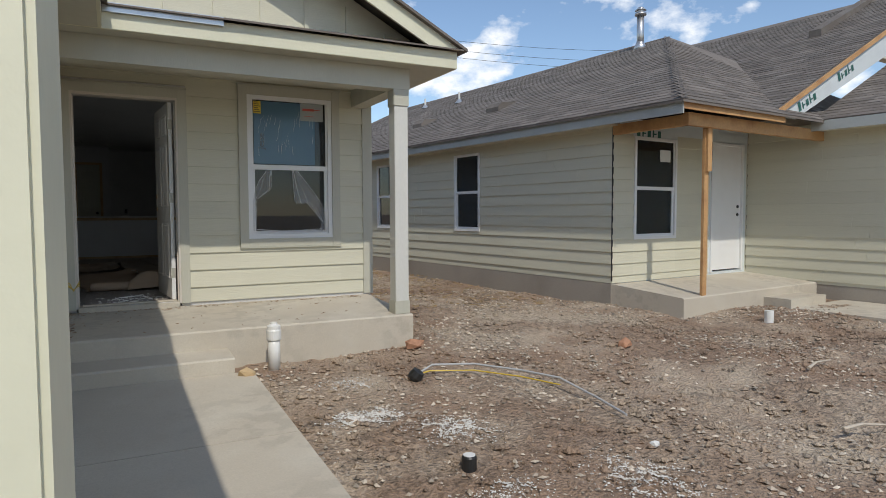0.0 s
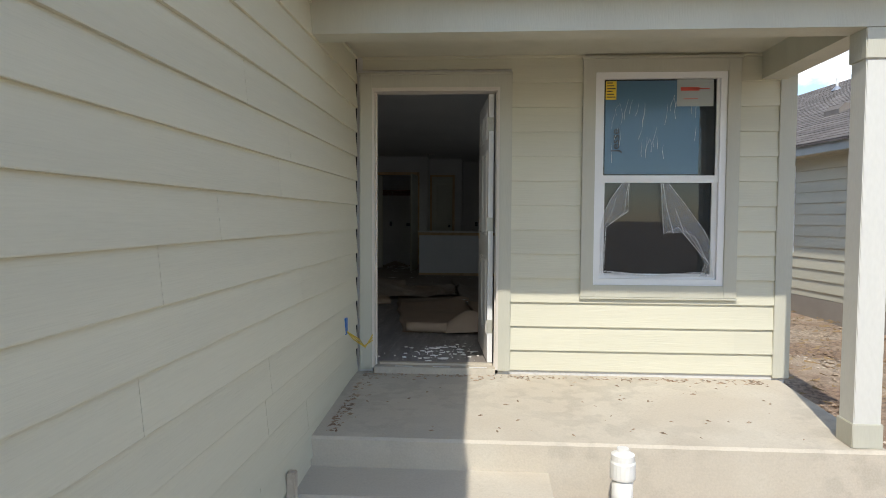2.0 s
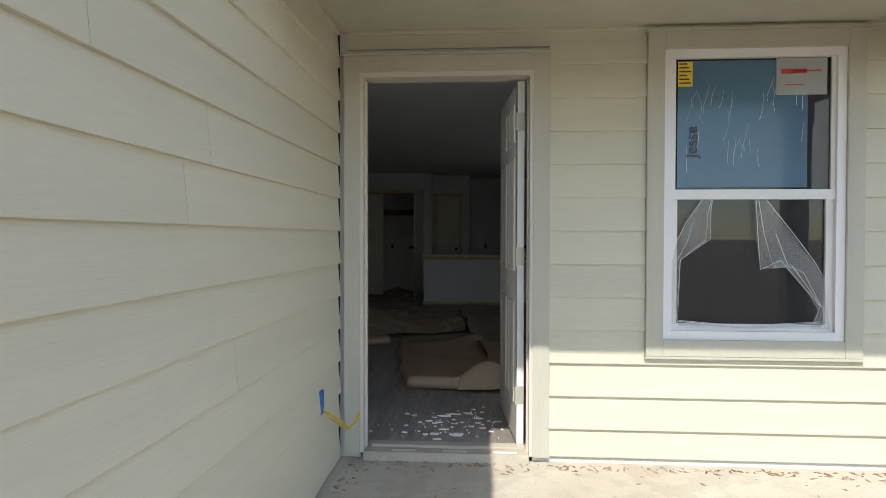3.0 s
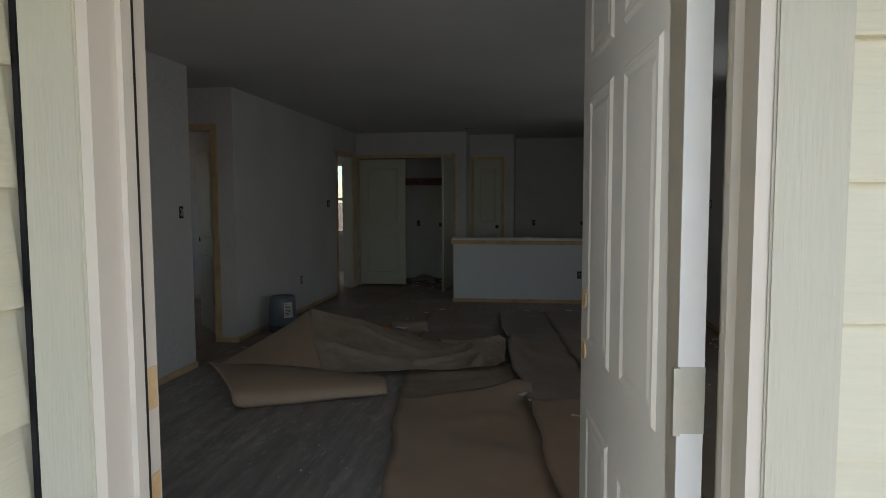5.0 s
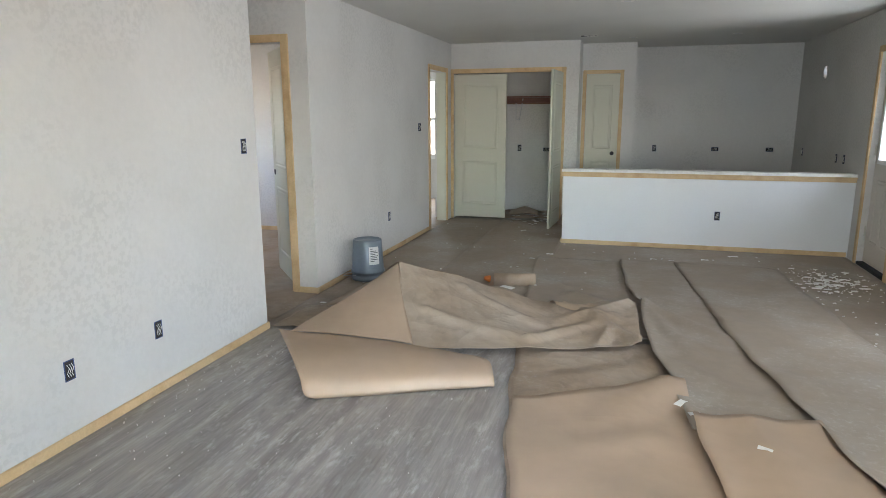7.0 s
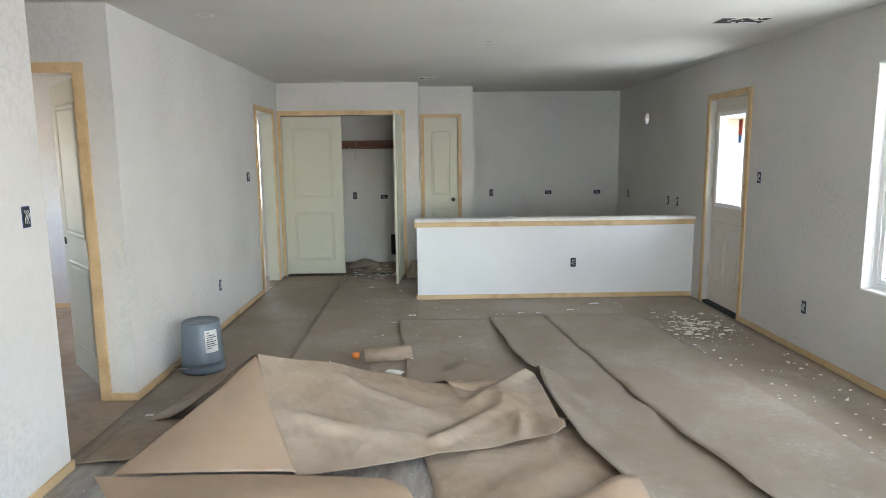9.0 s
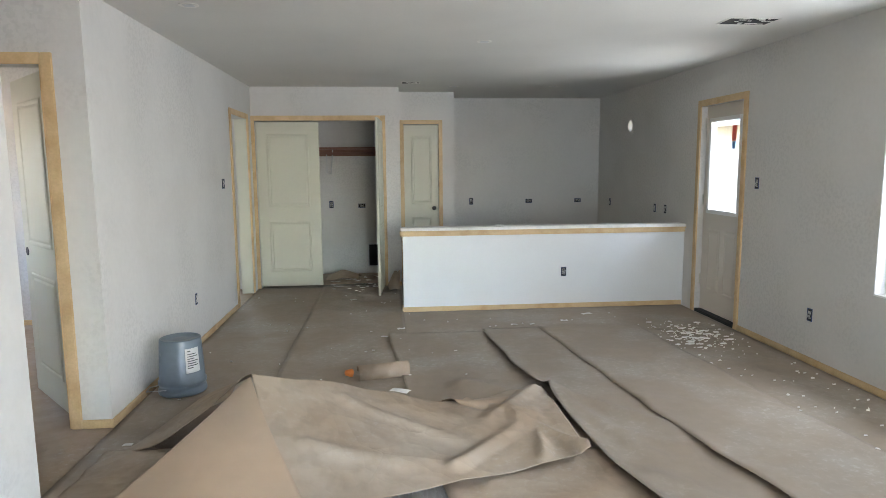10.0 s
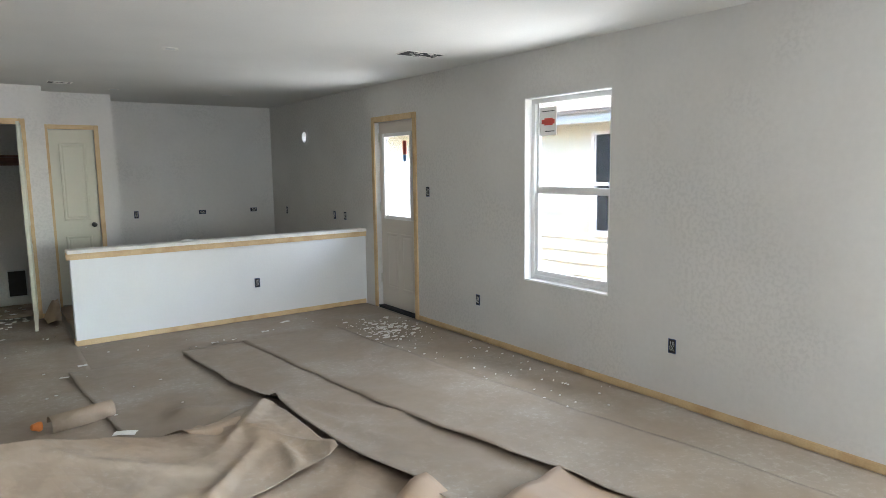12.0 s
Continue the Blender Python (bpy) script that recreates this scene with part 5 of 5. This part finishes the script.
# ---- neighbouring house ----
N = pose(6.75, 0.12, 0, 0, 0, 6.5)
GX, NL = 3.45, 13.5
nh = thing("neighbour_house", "unfinished sage lap-sided house with brown shingle roof", "house", N)
nh_m = nh.matrix_basis
NW1, NW0 = (3.15, 3.97, 0.56, 2.02), (6.35, 7.17, 0.56, 2.02)
NW2, ND = (0.46, 1.46, 0.50, 2.03), (2.40, 3.33, -0.1, 2.06)
part("side_wall", slab_wall(0, NL, -0.6, 2.28, 0.0, 0.15, [NW1, NW0], "y"), FOUNDATION, nh)
part("porch_wall", slab_wall(0.15, GX, -0.6, 2.28, 0.0, 0.15, [NW2, ND]), SHEATH, nh)
part("garage_wall", slab_wall(-6.5, 0.15, -0.8, 2.45, GX, GX + 0.15, along="y"), FOUNDATION, nh)
part("garage_front_wall", boxes((GX + 0.15, GX + 6, -6.5, -6.35, -0.8, 2.45)), SIDING, nh)
side = part("side_siding", boxes((0, 0.01, 0.02, 0.03, 0.5, 0.51)), SIDING, nh)
siding(side, pose(0, 0, 0, 0, 0, -90), -NL, 0.0, -0.13, 2.14, [(-h[1], -h[0], h[2], h[3]) for h in (NW1, NW0)], seed=31)
fs = part("porch_siding", boxes((0.2, 0.21, 0.02, 0.03, 0.2, 0.21)), SIDING, nh)
siding(fs, pose(0, 0, 0), 0.0, GX, -0.13, 2.10, [(NW2[0], NW2[1], NW2[2], 2.12), (ND[0] - 0.06, ND[1] + 0.1, -0.2, 2.2)], seed=32)
gs = part("garage_siding", boxes((GX + 0.02, GX + 0.03, -0.3, -0.29, 0.2, 0.21)), SIDING, nh)
siding(gs, pose(GX, 0, 0, 0, 0, -90), 0.02, 6.5, -0.25, 2.3, seed=33)
part("dark_corner_gap", boxes((-0.012, 0.012, -0.012, -0.001, -0.1, 2.1)), DARK, nh)
for r in ((NW2[0] - 0.02, NW2[1] + 0.02, -0.012, -0.002, 2.032, 2.14), (ND[0] - 0.05, ND[1] + 0.1, -0.012, -0.002, 2.08, 2.2)):
    part("sheathing_panel", boxes(r), SHEATH, nh, "pale wrapped sheathing left bare over an opening")
me = mesh("sheathing_print", boxes(*[(0.12 * k, 0.12 * k + (0.03 if k % 2 else 0.075), 0.0, 0.10 + 0.04 * (k % 3 == 0), 0, 0.001) for k in range(5)], *[(0.12 * k + 0.02, 0.12 * k + 0.09, 0.04, 0.06, 0, 0.001) for k in (1, 3)]), GREENINK)
part("sheathing_print", me, GREENINK, nh, m=pose(NW2[0] + 0.05, -0.014, 2.04, 90, 0, 0))


def n_window(holes, m):
    w = window("house_window", "white single-hung window with dark glass and film", m, holes[1] - holes[0], holes[3] - holes[2], TINT, TINT)
    w.parent = nh
    for k in ("label", "category", "kind"):
        if k in w:
            del w[k]


n_window(NW2, pose(NW2[0], -0.01, NW2[2]))
for h in (NW1, NW0):
    n_window(h, pose(-0.01, h[1], h[2], 0, 0, -90))
# dark sheets added behind the glass in place of shaded rooms
part("unlit_room_sheet", boxes((0.155, 0.165, NW1[0] - 0.1, NW1[1] + 0.1, 0.5, 2.1), (0.155, 0.165, NW0[0] - 0.1, NW0[1] + 0.1, 0.5, 2.1), (NW2[0] - 0.1, NW2[1] + 0.1, 0.155, 0.165, 0.45, 2.1)), DARK, nh)
part("window_sticker", boxes((NW2[0] + 0.6, NW2[0] + 0.85, -0.012, -0.008, 1.68, 1.86)), LABELW, nh)
nd = part("front_door", boxes((ND[0] + 0.05, ND[1] - 0.04, 0.02, 0.06, ND[2] + 0.03, ND[3] - 0.04)), WHITE, nh, "closed white front door")
part("door_frame", boxes((ND[0], ND[0] + 0.05, -0.02, 0.1, ND[2], ND[3]), (ND[1] - 0.04, ND[1], -0.02, 0.1, ND[2], ND[3]), (ND[0] + 0.05, ND[1] - 0.04, -0.02, 0.1, ND[3] - 0.04, ND[3])), WHITE, nh)
bm = bmesh.new()
for z in (0.86, 1.0):
    lathe(bm, [(0.028, 0.0), (0.028, 0.012)], 14, (0, 0, 0))
    bmesh.ops.translate(bm, verts=bm.verts[-28:], vec=(0, z, 0))
part("lock", bm, BLACK, nh, m=pose(ND[1] - 0.12, 0.02, 0, 90, 0, 0))
bm = bmesh.new()
prism(bm, [(-0.001, -0.7), (-1.22, -0.7), (-1.22, -0.235), (-1.20, -0.22), (-0.001, -0.14)], 0.0, GX, "x")
part("porch_slab", bm, CONCRETE, nh, "concrete porch slab")
part("porch_step", boxes((1.9, 2.9, -1.62, -1.221, -0.7, -0.34)), CONCRETE, nh)
part("path_slab", boxes((1.95, GX - 0.02, -7.5, -1.621, -0.75, -0.46)), CONCRETE, nh)
part("foundation", boxes((-0.01, 0.2, -0.001, NL, -0.9, -0.135)), FOUNDATION, nh)
part("porch_side_beam", boxes((-0.02, 0.07, -1.23, -0.02, 2.02, 2.16)), LUMBER, nh)
part("porch_front_beam", boxes((-0.04, GX + 0.05, -1.27, -1.23, 2.02, 2.18), (-0.04, GX - 0.01, -1.229, -1.19, 2.02, 2.18)), LUMBER, nh, "raw lumber porch beam")
part("temporary_post", boxes((0.44, 0.53, -1.19, -1.15, -0.22, 2.02), (0.45, 0.54, -1.23, -1.191, 1.45, 2.02)), LUMBER, nh, "raw lumber prop under the beam")
part("side_fascia", boxes((-0.37, -0.345, -1.42, NL, 2.12, 2.28)), GREYFASCIA, nh)
part("side_soffit", boxes((-0.345, 0.0, -0.1, NL, 2.14, 2.16)), SIDING, nh)
part("front_fascia", boxes((-0.345, 2.0, -1.42, -1.39, 2.18, 2.27)), LUMBER, nh)


def roof_plane(name, corners, thick=0.03, material=None):
    bm = bmesh.new()
    top = [bm.verts.new(c) for c in corners]
    low = [bm.verts.new((c[0], c[1], c[2] - thick)) for c in corners]
    bm.faces.new(top)
    bm.faces.new(low[::-1])
    for i in range(len(top)):
        j = (i + 1) % len(top)
        bm.faces.new((top[i], low[i], low[j], top[j]))
    bmesh.ops.recalc_face_normals(bm, faces=bm.faces[:])
    return part(name, bm, material or SHINGLE, nh)


RX, RZ, HY = 4.4, 4.62, 2.4
west = roof_plane("roof_west", [(-0.42, -1.46, 2.28), (RX, HY, RZ), (RX, NL, RZ), (-0.42, NL, 2.28)])
hip = roof_plane("roof_front_hip", [(-0.42, -1.46, 2.28), (RX * 2, -1.46, 2.28), (RX, HY, RZ)])
roof_plane("roof_east", [(RX, HY, RZ), (2 * RX, -1.46, 2.28), (2 * RX + 0.4, NL, 2.28), (RX, NL, RZ)])
cross = roof_plane("roof_cross_slope", [(1.95, -1.28, 2.36), (8.4, -1.28, 5.5), (8.4, 7.0, 5.5), (1.95, 7.0, 2.36)])
bm = bmesh.new()
prism(bm, [(2.0, 2.30), (8.4, 5.42), (8.4, 4.9), (2.6, 2.30)], -1.25, -1.22, "y")
part("gable_sheathing", bm, SHEATH, nh, "white wrapped sheathing with dark print under the rake")
bm = bmesh.new()
prism(bm, [(1.97, 2.27), (1.97, 2.35), (8.4, 5.49), (8.4, 5.41)], -1.30, -1.255, "y")
part("rake_board", bm, LUMBER, nh)
for i, x in enumerate((2.7, 3.9)):
    me2 = me.copy()
    me2.name = "rake_print"
    part("rake_print", me2, GREENINK, nh, m=pose(x, -1.256, 2.36 + 0.488 * (x - 2.2) - 0.19, 90, -26, 0) @ Matrix.Scale(1.0, 4))
roof_plane("garage_roof", [(GX - 0.4, -7.0, 2.30), (8.4, -7.0, 4.75), (8.4, -1.26, 4.75), (GX - 0.4, -1.26, 2.30)])
part("garage_fascia", boxes((GX - 0.42, GX - 0.395, -7.0, -1.27, 2.14, 2.29)), GREYFASCIA, nh)
part("garage_soffit", boxes((GX - 0.395, GX, -7.0, -1.28, 2.16, 2.18)), SIDING, nh)
bm = bmesh.new()
prism(bm, [(6.3, 4.4), (10.6, 6.4), (10.6, 4.4)], 0.3, 0.5, "y")
part("upper_gable", bm, SIDING, nh)
bm = bmesh.new()
prism(bm, [(6.0, 4.32), (6.0, 4.48), (10.6, 6.62), (10.6, 6.46)], 0.05, 0.29, "y")
part("upper_rake", bm, SHINGLE, nh)


def courses(parent, o, along, up, n, length, taper=0.0):
    """Shingle courses: thin overlapping strips up a slope."""
    nrm = along.cross(up).normalized()
    if nrm.z < 0:
        nrm = -nrm
    bm = bmesh.new()
    rr = random.Random(n)
    for k in range(n):
        a, b = o + up * (0.143 * k), o + up * (0.143 * k + 0.16)
        s0, s1 = taper * 0.143 * k, length
        s = s0
        while s < s1 - 0.02:
            e = min(s + rr.uniform(0.18, 0.5), s1)
            h = rr.uniform(0.008, 0.013)
            v = [bm.verts.new(p) for p in (a + along * s + nrm * h, a + along * e + nrm * h, b + along * e + nrm * 0.004, b + along * s + nrm * 0.004, a + along * s, a + along * e)]
            bm.faces.new(v[:4])
            bm.faces.new((v[0], v[4], v[5], v[1]))
            s = e
    return bm


up_w = Vector((RX + 0.42, 0, RZ - 2.28)).normalized()
run = (Vector((RX + 0.42, 0, RZ - 2.28))).length
o = Vector((-0.42, -1.46, 2.282))
hyp = (HY + 1.46) / run
tagged(part("shingle_layer", courses(west, o, Vector((0, 1, 0)), up_w, int(run / 0.143), NL + 1.4, hyp), SHINGLE_ISLAND, nh), kind="stuff")
up_h = Vector((0, HY + 1.46, RZ - 2.28)).normalized()
runh = Vector((0, HY + 1.46, RZ - 2.28)).length
tagged(part("shingle_layer", courses(hip, o, Vector((1, 0, 0)), up_h, int(runh / 0.143), RX + 0.3, (RX + 0.42) / runh), SHINGLE_ISLAND, nh), kind="stuff")
up_c = Vector((6.45, 0, 3.14)).normalized()
tagged(part("shingle_layer", courses(cross, Vector((1.95, -1.28, 2.362)), Vector((0, 1, 0)), up_c, 48, 7.0), SHINGLE_ISLAND, nh), kind="stuff")
up_g = Vector((8.4 - GX + 0.4, 0, 2.45)).normalized()
tagged(part("shingle_layer", courses(cross, Vector((GX - 0.4, -7.0, 2.302)), Vector((0, 1, 0)), up_g, 36, 5.74), SHINGLE_ISLAND, nh), kind="stuff")
wz = lambda x: 2.28 + (RZ - 2.28) * (x + 0.42) / (RX + 0.42)
bm = bmesh.new()
tube(bm, [(3.9, 2.7, 4.3), (3.9, 2.7, 5.05)], 0.075, 16)
tube(bm, [(3.9, 2.7, 5.05), (3.9, 2.7, 5.10)], 0.12, 16)
tube(bm, [(3.9, 2.7, 5.15), (3.9, 2.7, 5.22)], 0.12, 16, 0.05)
tube(bm, [(3.9, 2.7, 5.08), (3.9, 2.7, 5.18)], 0.08, 16)
tube(bm, [(3.9, 2.7, 4.3), (3.9, 2.7, 4.5)], 0.16, 16, 0.08)
part("flue_pipe", bm, STEEL, nh, "galvanised roof flue with cap", smooth=True)
for x, y in ((2.9, 7.9), (3.4, 10.4)):
    bm = bmesh.new()
    tube(bm, [(x, y, wz(x) - 0.05), (x, y, wz(x) + 0.28)], 0.03, 10)
    part("plumbing_vent", bm, PVC, nh)
    bm = bmesh.new()
    tube(bm, [(x, y, wz(x) - 0.02), (x, y, wz(x) + 0.09)], 0.12, 12, 0.035)
    part("vent_flashing", bm, STEEL, nh)
for x, y in ((1.15, 4.0), (1.2, 7.0), (1.2, 10.5)):
    bm = bmesh.new()
    prism(bm, [(x - 0.2, wz(x - 0.2)), (x - 0.2, wz(x - 0.2) + 0.10), (x - 0.1, wz(x) + 0.10), (x + 0.28, wz(x + 0.28) + 0.01)], y - 0.2, y + 0.2, "y")
    part("roof_vent", bm, SHINGLE, nh)

# ---- overhead wires beyond the houses ----
for z0, z1 in ((16.5, 19.1), (15.7, 17.9), (15.1, 17.0)):
    bm = bmesh.new()
    tube(bm, [(24 + 34 * k / 12, 45, z0 + (z1 - z0) * k / 12 - 0.5 * math.sin(math.pi * k / 12)) for k in range(13)], 0.018, 5)
    tagged(part("overhead_wire", bm, BLACK), "thin dark overhead cable strung across the sky", "cable", "overhead wires")

# ---- site clutter ----
pp = thing("cleanout_pipe", "white capped plastic cleanout pipe standing in soil", "pipe", pose(1.50, -1.52, -0.46))
bm = bmesh.new()
tube(bm, [(0, 0, 0), (0, 0, 0.36)], 0.052, 20)
part("pipe_body", bm, PVC, pp, smooth=True)
bm = bmesh.new()
lathe(bm, [(0.061, 0.29), (0.063, 0.30), (0.063, 0.37), (0.058, 0.38), (0.058, 0.41), (0.03, 0.425), (0.03, 0.44)], 20)
part("cap", bm, PVC, pp)
bm = bmesh.new()
tube(bm, [(0, 0, 0), (0, 0, 0.26)], 0.055, 16)
tagged(part("pipe_stub", bm, PVC, m=N @ pose(0.55, -2.05, -0.58)), "short white plastic pipe stub in soil", "pipe")
hz = lambda x, y, d=0.0: ground_z(x, y) + 0.03 + d
cab = [(2.45, -2.35), (2.62, -2.30), (2.95, -2.42), (3.2, -2.75), (3.35, -3.05), (3.40, -3.40), (3.33, -3.80)]
bm = bmesh.new()
tube(bm, [(x, y, hz(x, y, 0.05 if 0 < i < 5 else 0)) for i, (x, y) in enumerate(cab)], 0.009, 8)
tagged(part("conduit", bm, CABLE_W), "grey flexible conduit lying on the soil", "conduit")
bm = bmesh.new()
tube(bm, [(x - 0.03, y - 0.05 + 0.02 * (i % 2), hz(x, y, 0.01)) for i, (x, y) in enumerate(cab[:5])], 0.006, 6)
tagged(part("gas_line", bm, CABLE_Y), "thin yellow tracer cable on the soil", "cable")
bm = bmesh.new()
lathe(bm, [(0.05, 0), (0.06, 0.03), (0.05, 0.08), (0.02, 0.09)], 14)
tagged(part("conduit_end", bm, BLACK, m=pose(2.42, -2.36, hz(2.4, -2.36, -0.03), 20, 30, 0)), "black taped end of the conduit", "conduit cap")
mt = thing("black_cap", "black round cap set in the soil", "valve cap", pose(2.0, -4.0, ground_z(2, -4.0) - 0.02))
bm = bmesh.new()
lathe(bm, [(0.042, 0), (0.042, 0.08), (0.036, 0.09), (0.02, 0.092)], 18)
part("cap_body", bm, BLACK, mt)
bm = bmesh.new()
lathe(bm, [(0.034, 0.0901), (0.034, 0.094), (0.03, 0.0945)], 18)
part("cap_ring", bm, LABELW, mt)


def rock(bm, m, r, seed):
    v = bmesh.ops.create_icosphere(bm, subdivisions=1, radius=r, matrix=m)["verts"]
    for q in v:
        q.co += Vector((noise.noise(q.co * 9 + Vector((seed, 0, 0))), noise.noise(q.co * 9 + Vector((0, seed, 0))), noise.noise(q.co * 9))) * r * 0.6


for x, y, r, mm, lab in ((1.24, -1.72, 0.06, PINE, "tan broken wood block beside the path"), (2.85, -1.42, 0.08, BRICKRED, "broken orange clay lump beside the porch"), (4.9, -2.1, 0.07, BRICKRED, "reddish stone on the soil"), (3.17, -4.21, 0.03, PLASTER, "white chalky stone on the soil")):
    bm = bmesh.new()
    rock(bm, pose(x, y, ground_z(x, y) + r * 0.4) @ Matrix.Diagonal((1.3, 1, 0.7, 1)), r, x)
    tagged(part("loose_stone", bm, mm), lab, "stone")
st = thing("wood_stake", "short weathered wooden stake against the garage wall", "stake", pose(-0.11, -1.72, ground_z(0, -1.7)))
part("stake_body", boxes((-0.02, 0.02, -0.03, 0.03, 0, 0.30)), STONE, st, bevel=0.006)
wr = thing("wall_wiring", "blue box with loose yellow cable hanging from siding", "wiring", pose(-0.137, -0.42, 0.36))
part("blue_box", boxes((-0.006, 0.012, -0.025, 0.025, -0.04, 0.07)), BLUE, wr)
bm = bmesh.new()
for k in range(3):
    tube(bm, [(0.01, 0, -0.02), (0.05 + 0.02 * k, 0.03, -0.08), (0.11, 0.09 + 0.03 * k, -0.14 - 0.01 * k), (0.16, 0.16, -0.11 + 0.02 * k)], 0.004, 6)
part("cable_loop", bm, CABLE_Y, wr)


def pebble_mesh(count, area, lo, hi, seed, cluster=0.0):
    rr = random.Random(seed)
    vs, fs = [], []
    oct_f = ((0, 2, 4), (2, 1, 4), (1, 3, 4), (3, 0, 4), (2, 0, 5), (1, 2, 5), (3, 1, 5), (0, 3, 5))
    while len(fs) < count * 8:
        x, y = rr.uniform(area[0], area[1]), rr.uniform(area[2], area[3])
        if cluster < 0:
            x, y = rr.gauss((area[0] + area[1]) / 2, (area[1] - area[0]) / 4), rr.gauss((area[2] + area[3]) / 2, (area[3] - area[2]) / 4)
            x += 0.12 * noise.noise(Vector((x * 9, y * 9, seed)))
        elif cluster and noise.noise(Vector((x * 0.9, y * 0.9, seed))) < rr.uniform(-0.35, cluster):
            continue
        r = lo + (hi - lo) * rr.random() ** 3.2
        z, b = ground_z(x, y) + 0.05 * noise.noise(Vector((x * 0.8, y * 0.8, 1))) + 0.024 * noise.noise(Vector((x * 3.1, y * 3.1, 2))) + 0.036 * (0.5 + 0.5 * noise.noise(Vector((x * 0.7, y * 0.7, 9)))) * noise.noise(Vector((x * 9, y * 9, 3))) - 0.012, len(vs)
        a = rr.uniform(0, 3)
        c, s = math.cos(a), math.sin(a)
        ex, ey, ez = r * rr.uniform(0.7, 1.5), r * rr.uniform(0.6, 1.0), r * rr.uniform(0.4, 0.8)
        for px, py, pz in ((1, 0.1, 0), (-1, 0, 0.1), (0.1, 1, 0), (0, -1, -0.1), (0.2, 0.1, 1), (0, 0, -1)):
            vs.append((x + c * px * ex - s * py * ey, y + s * px * ex + c * py * ey, z + pz * ez))
        fs += [tuple(b + i for i in f) for f in oct_f]
    m2 = bpy.data.meshes.new("stones")
    m2.from_pydata(vs, [], fs)
    return m2


for nm, mm, args in (("limestone_chips", STONE_ISLAND, (24000, (1.32, 9.5, -8.0, 3.0), 0.003, 0.026, 3, 0.35)), ("soil_clods", SOIL, (14000, (1.32, 9.0, -8.0, 6.0), 0.006, 0.045, 5, 0.3)), *[("white_lime_patch", CHALK, (n, area, 0.002, 0.010, k, -1.0)) for k, (n, area) in enumerate(((2600, (1.55, 2.0, -3.15, -2.92)), (2200, (1.98, 2.45, -3.65, -3.2)), (2000, (2.55, 3.05, -4.8, -4.2)), (900, (1.75, 2.25, -4.5, -4.2)), (500, (1.7, 2.1, -2.42, -2.15))), 7)]):
    m2 = pebble_mesh(*args)
    m2.materials.append(mm)
    tagged(new(nm, m2), {"limestone_chips": "pale limestone chips strewn over the soil", "soil_clods": "brown soil clods over the churned ground", "white_lime_patch": "white spilled lime crumbs on the soil"}[nm], "rubble", kind="stuff")
rr = random.Random(9)
bm = bmesh.new()
for i in range(900):
    x = rr.uniform(3.6, 6.2)
    y = rr.uniform(0.5, 9)
    a, l = rr.uniform(0, 3.1), rr.uniform(0.04, 0.16)
    z = ground_z(x, y) + 0.02
    v = [bm.verts.new(p) for p in ((x, y, z), (x + l * math.cos(a), y + l * math.sin(a), z + rr.uniform(0, 0.03)), (x + l * math.cos(a) + 0.004, y + l * math.sin(a) + 0.004, z), (x + 0.006, y + 0.006, z))]
    bm.faces.new(v)
tagged(part("dead_grass", bm, STRAW), "dry dead grass along the neighbouring wall", "grass", kind="stuff")
for x, y, a, l in ((5.6, -3.6, 12, 0.5), (4.4, -4.6, -15, 0.35), (5.1, -5.2, 40, 0.3)):
    bm = bmesh.new()
    tube(bm, [(0, 0, 0), (l * 0.5, 0.03, 0.01), (l, 0, 0)], 0.014, 6, 0.006)
    tagged(part("stick", bm, STONE, m=pose(x, y, ground_z(x, y) + 0.03, 0, 0, a)), "weathered broken stick on the soil", "stick")

rr = random.Random(17)
bm = bmesh.new()
for i in range(420):
    if i % 3:
        x, y = rr.uniform(-0.08, 2.8), -0.045 - abs(rr.gauss(0, 0.05))
    else:
        x, y = -0.08 + abs(rr.gauss(0, 0.05)), rr.uniform(-1.2, -0.02)
    if i > 360:
        x, y = rr.uniform(0, 2.7), rr.uniform(-1.2, -0.1)
    z = -0.035 + 0.0435 * y
    q = rr.uniform(0.003, 0.012)
    a = rr.uniform(0, 3)
    v = [bm.verts.new((x + q * math.cos(a + k * 1.57) * (2.2 if k % 2 else 0.7), y + q * math.sin(a + k * 1.57) * (2.2 if k % 2 else 0.7), z + 0.001)) for k in range(4)]
    t = bm.verts.new((x, y, z + q * 0.8))
    for k in range(4):
        bm.faces.new((v[k], v[(k + 1) % 4], t))
tagged(part("porch_debris", bm, SOIL), "dirt crumbs and twigs along the porch edges", "debris", kind="stuff")
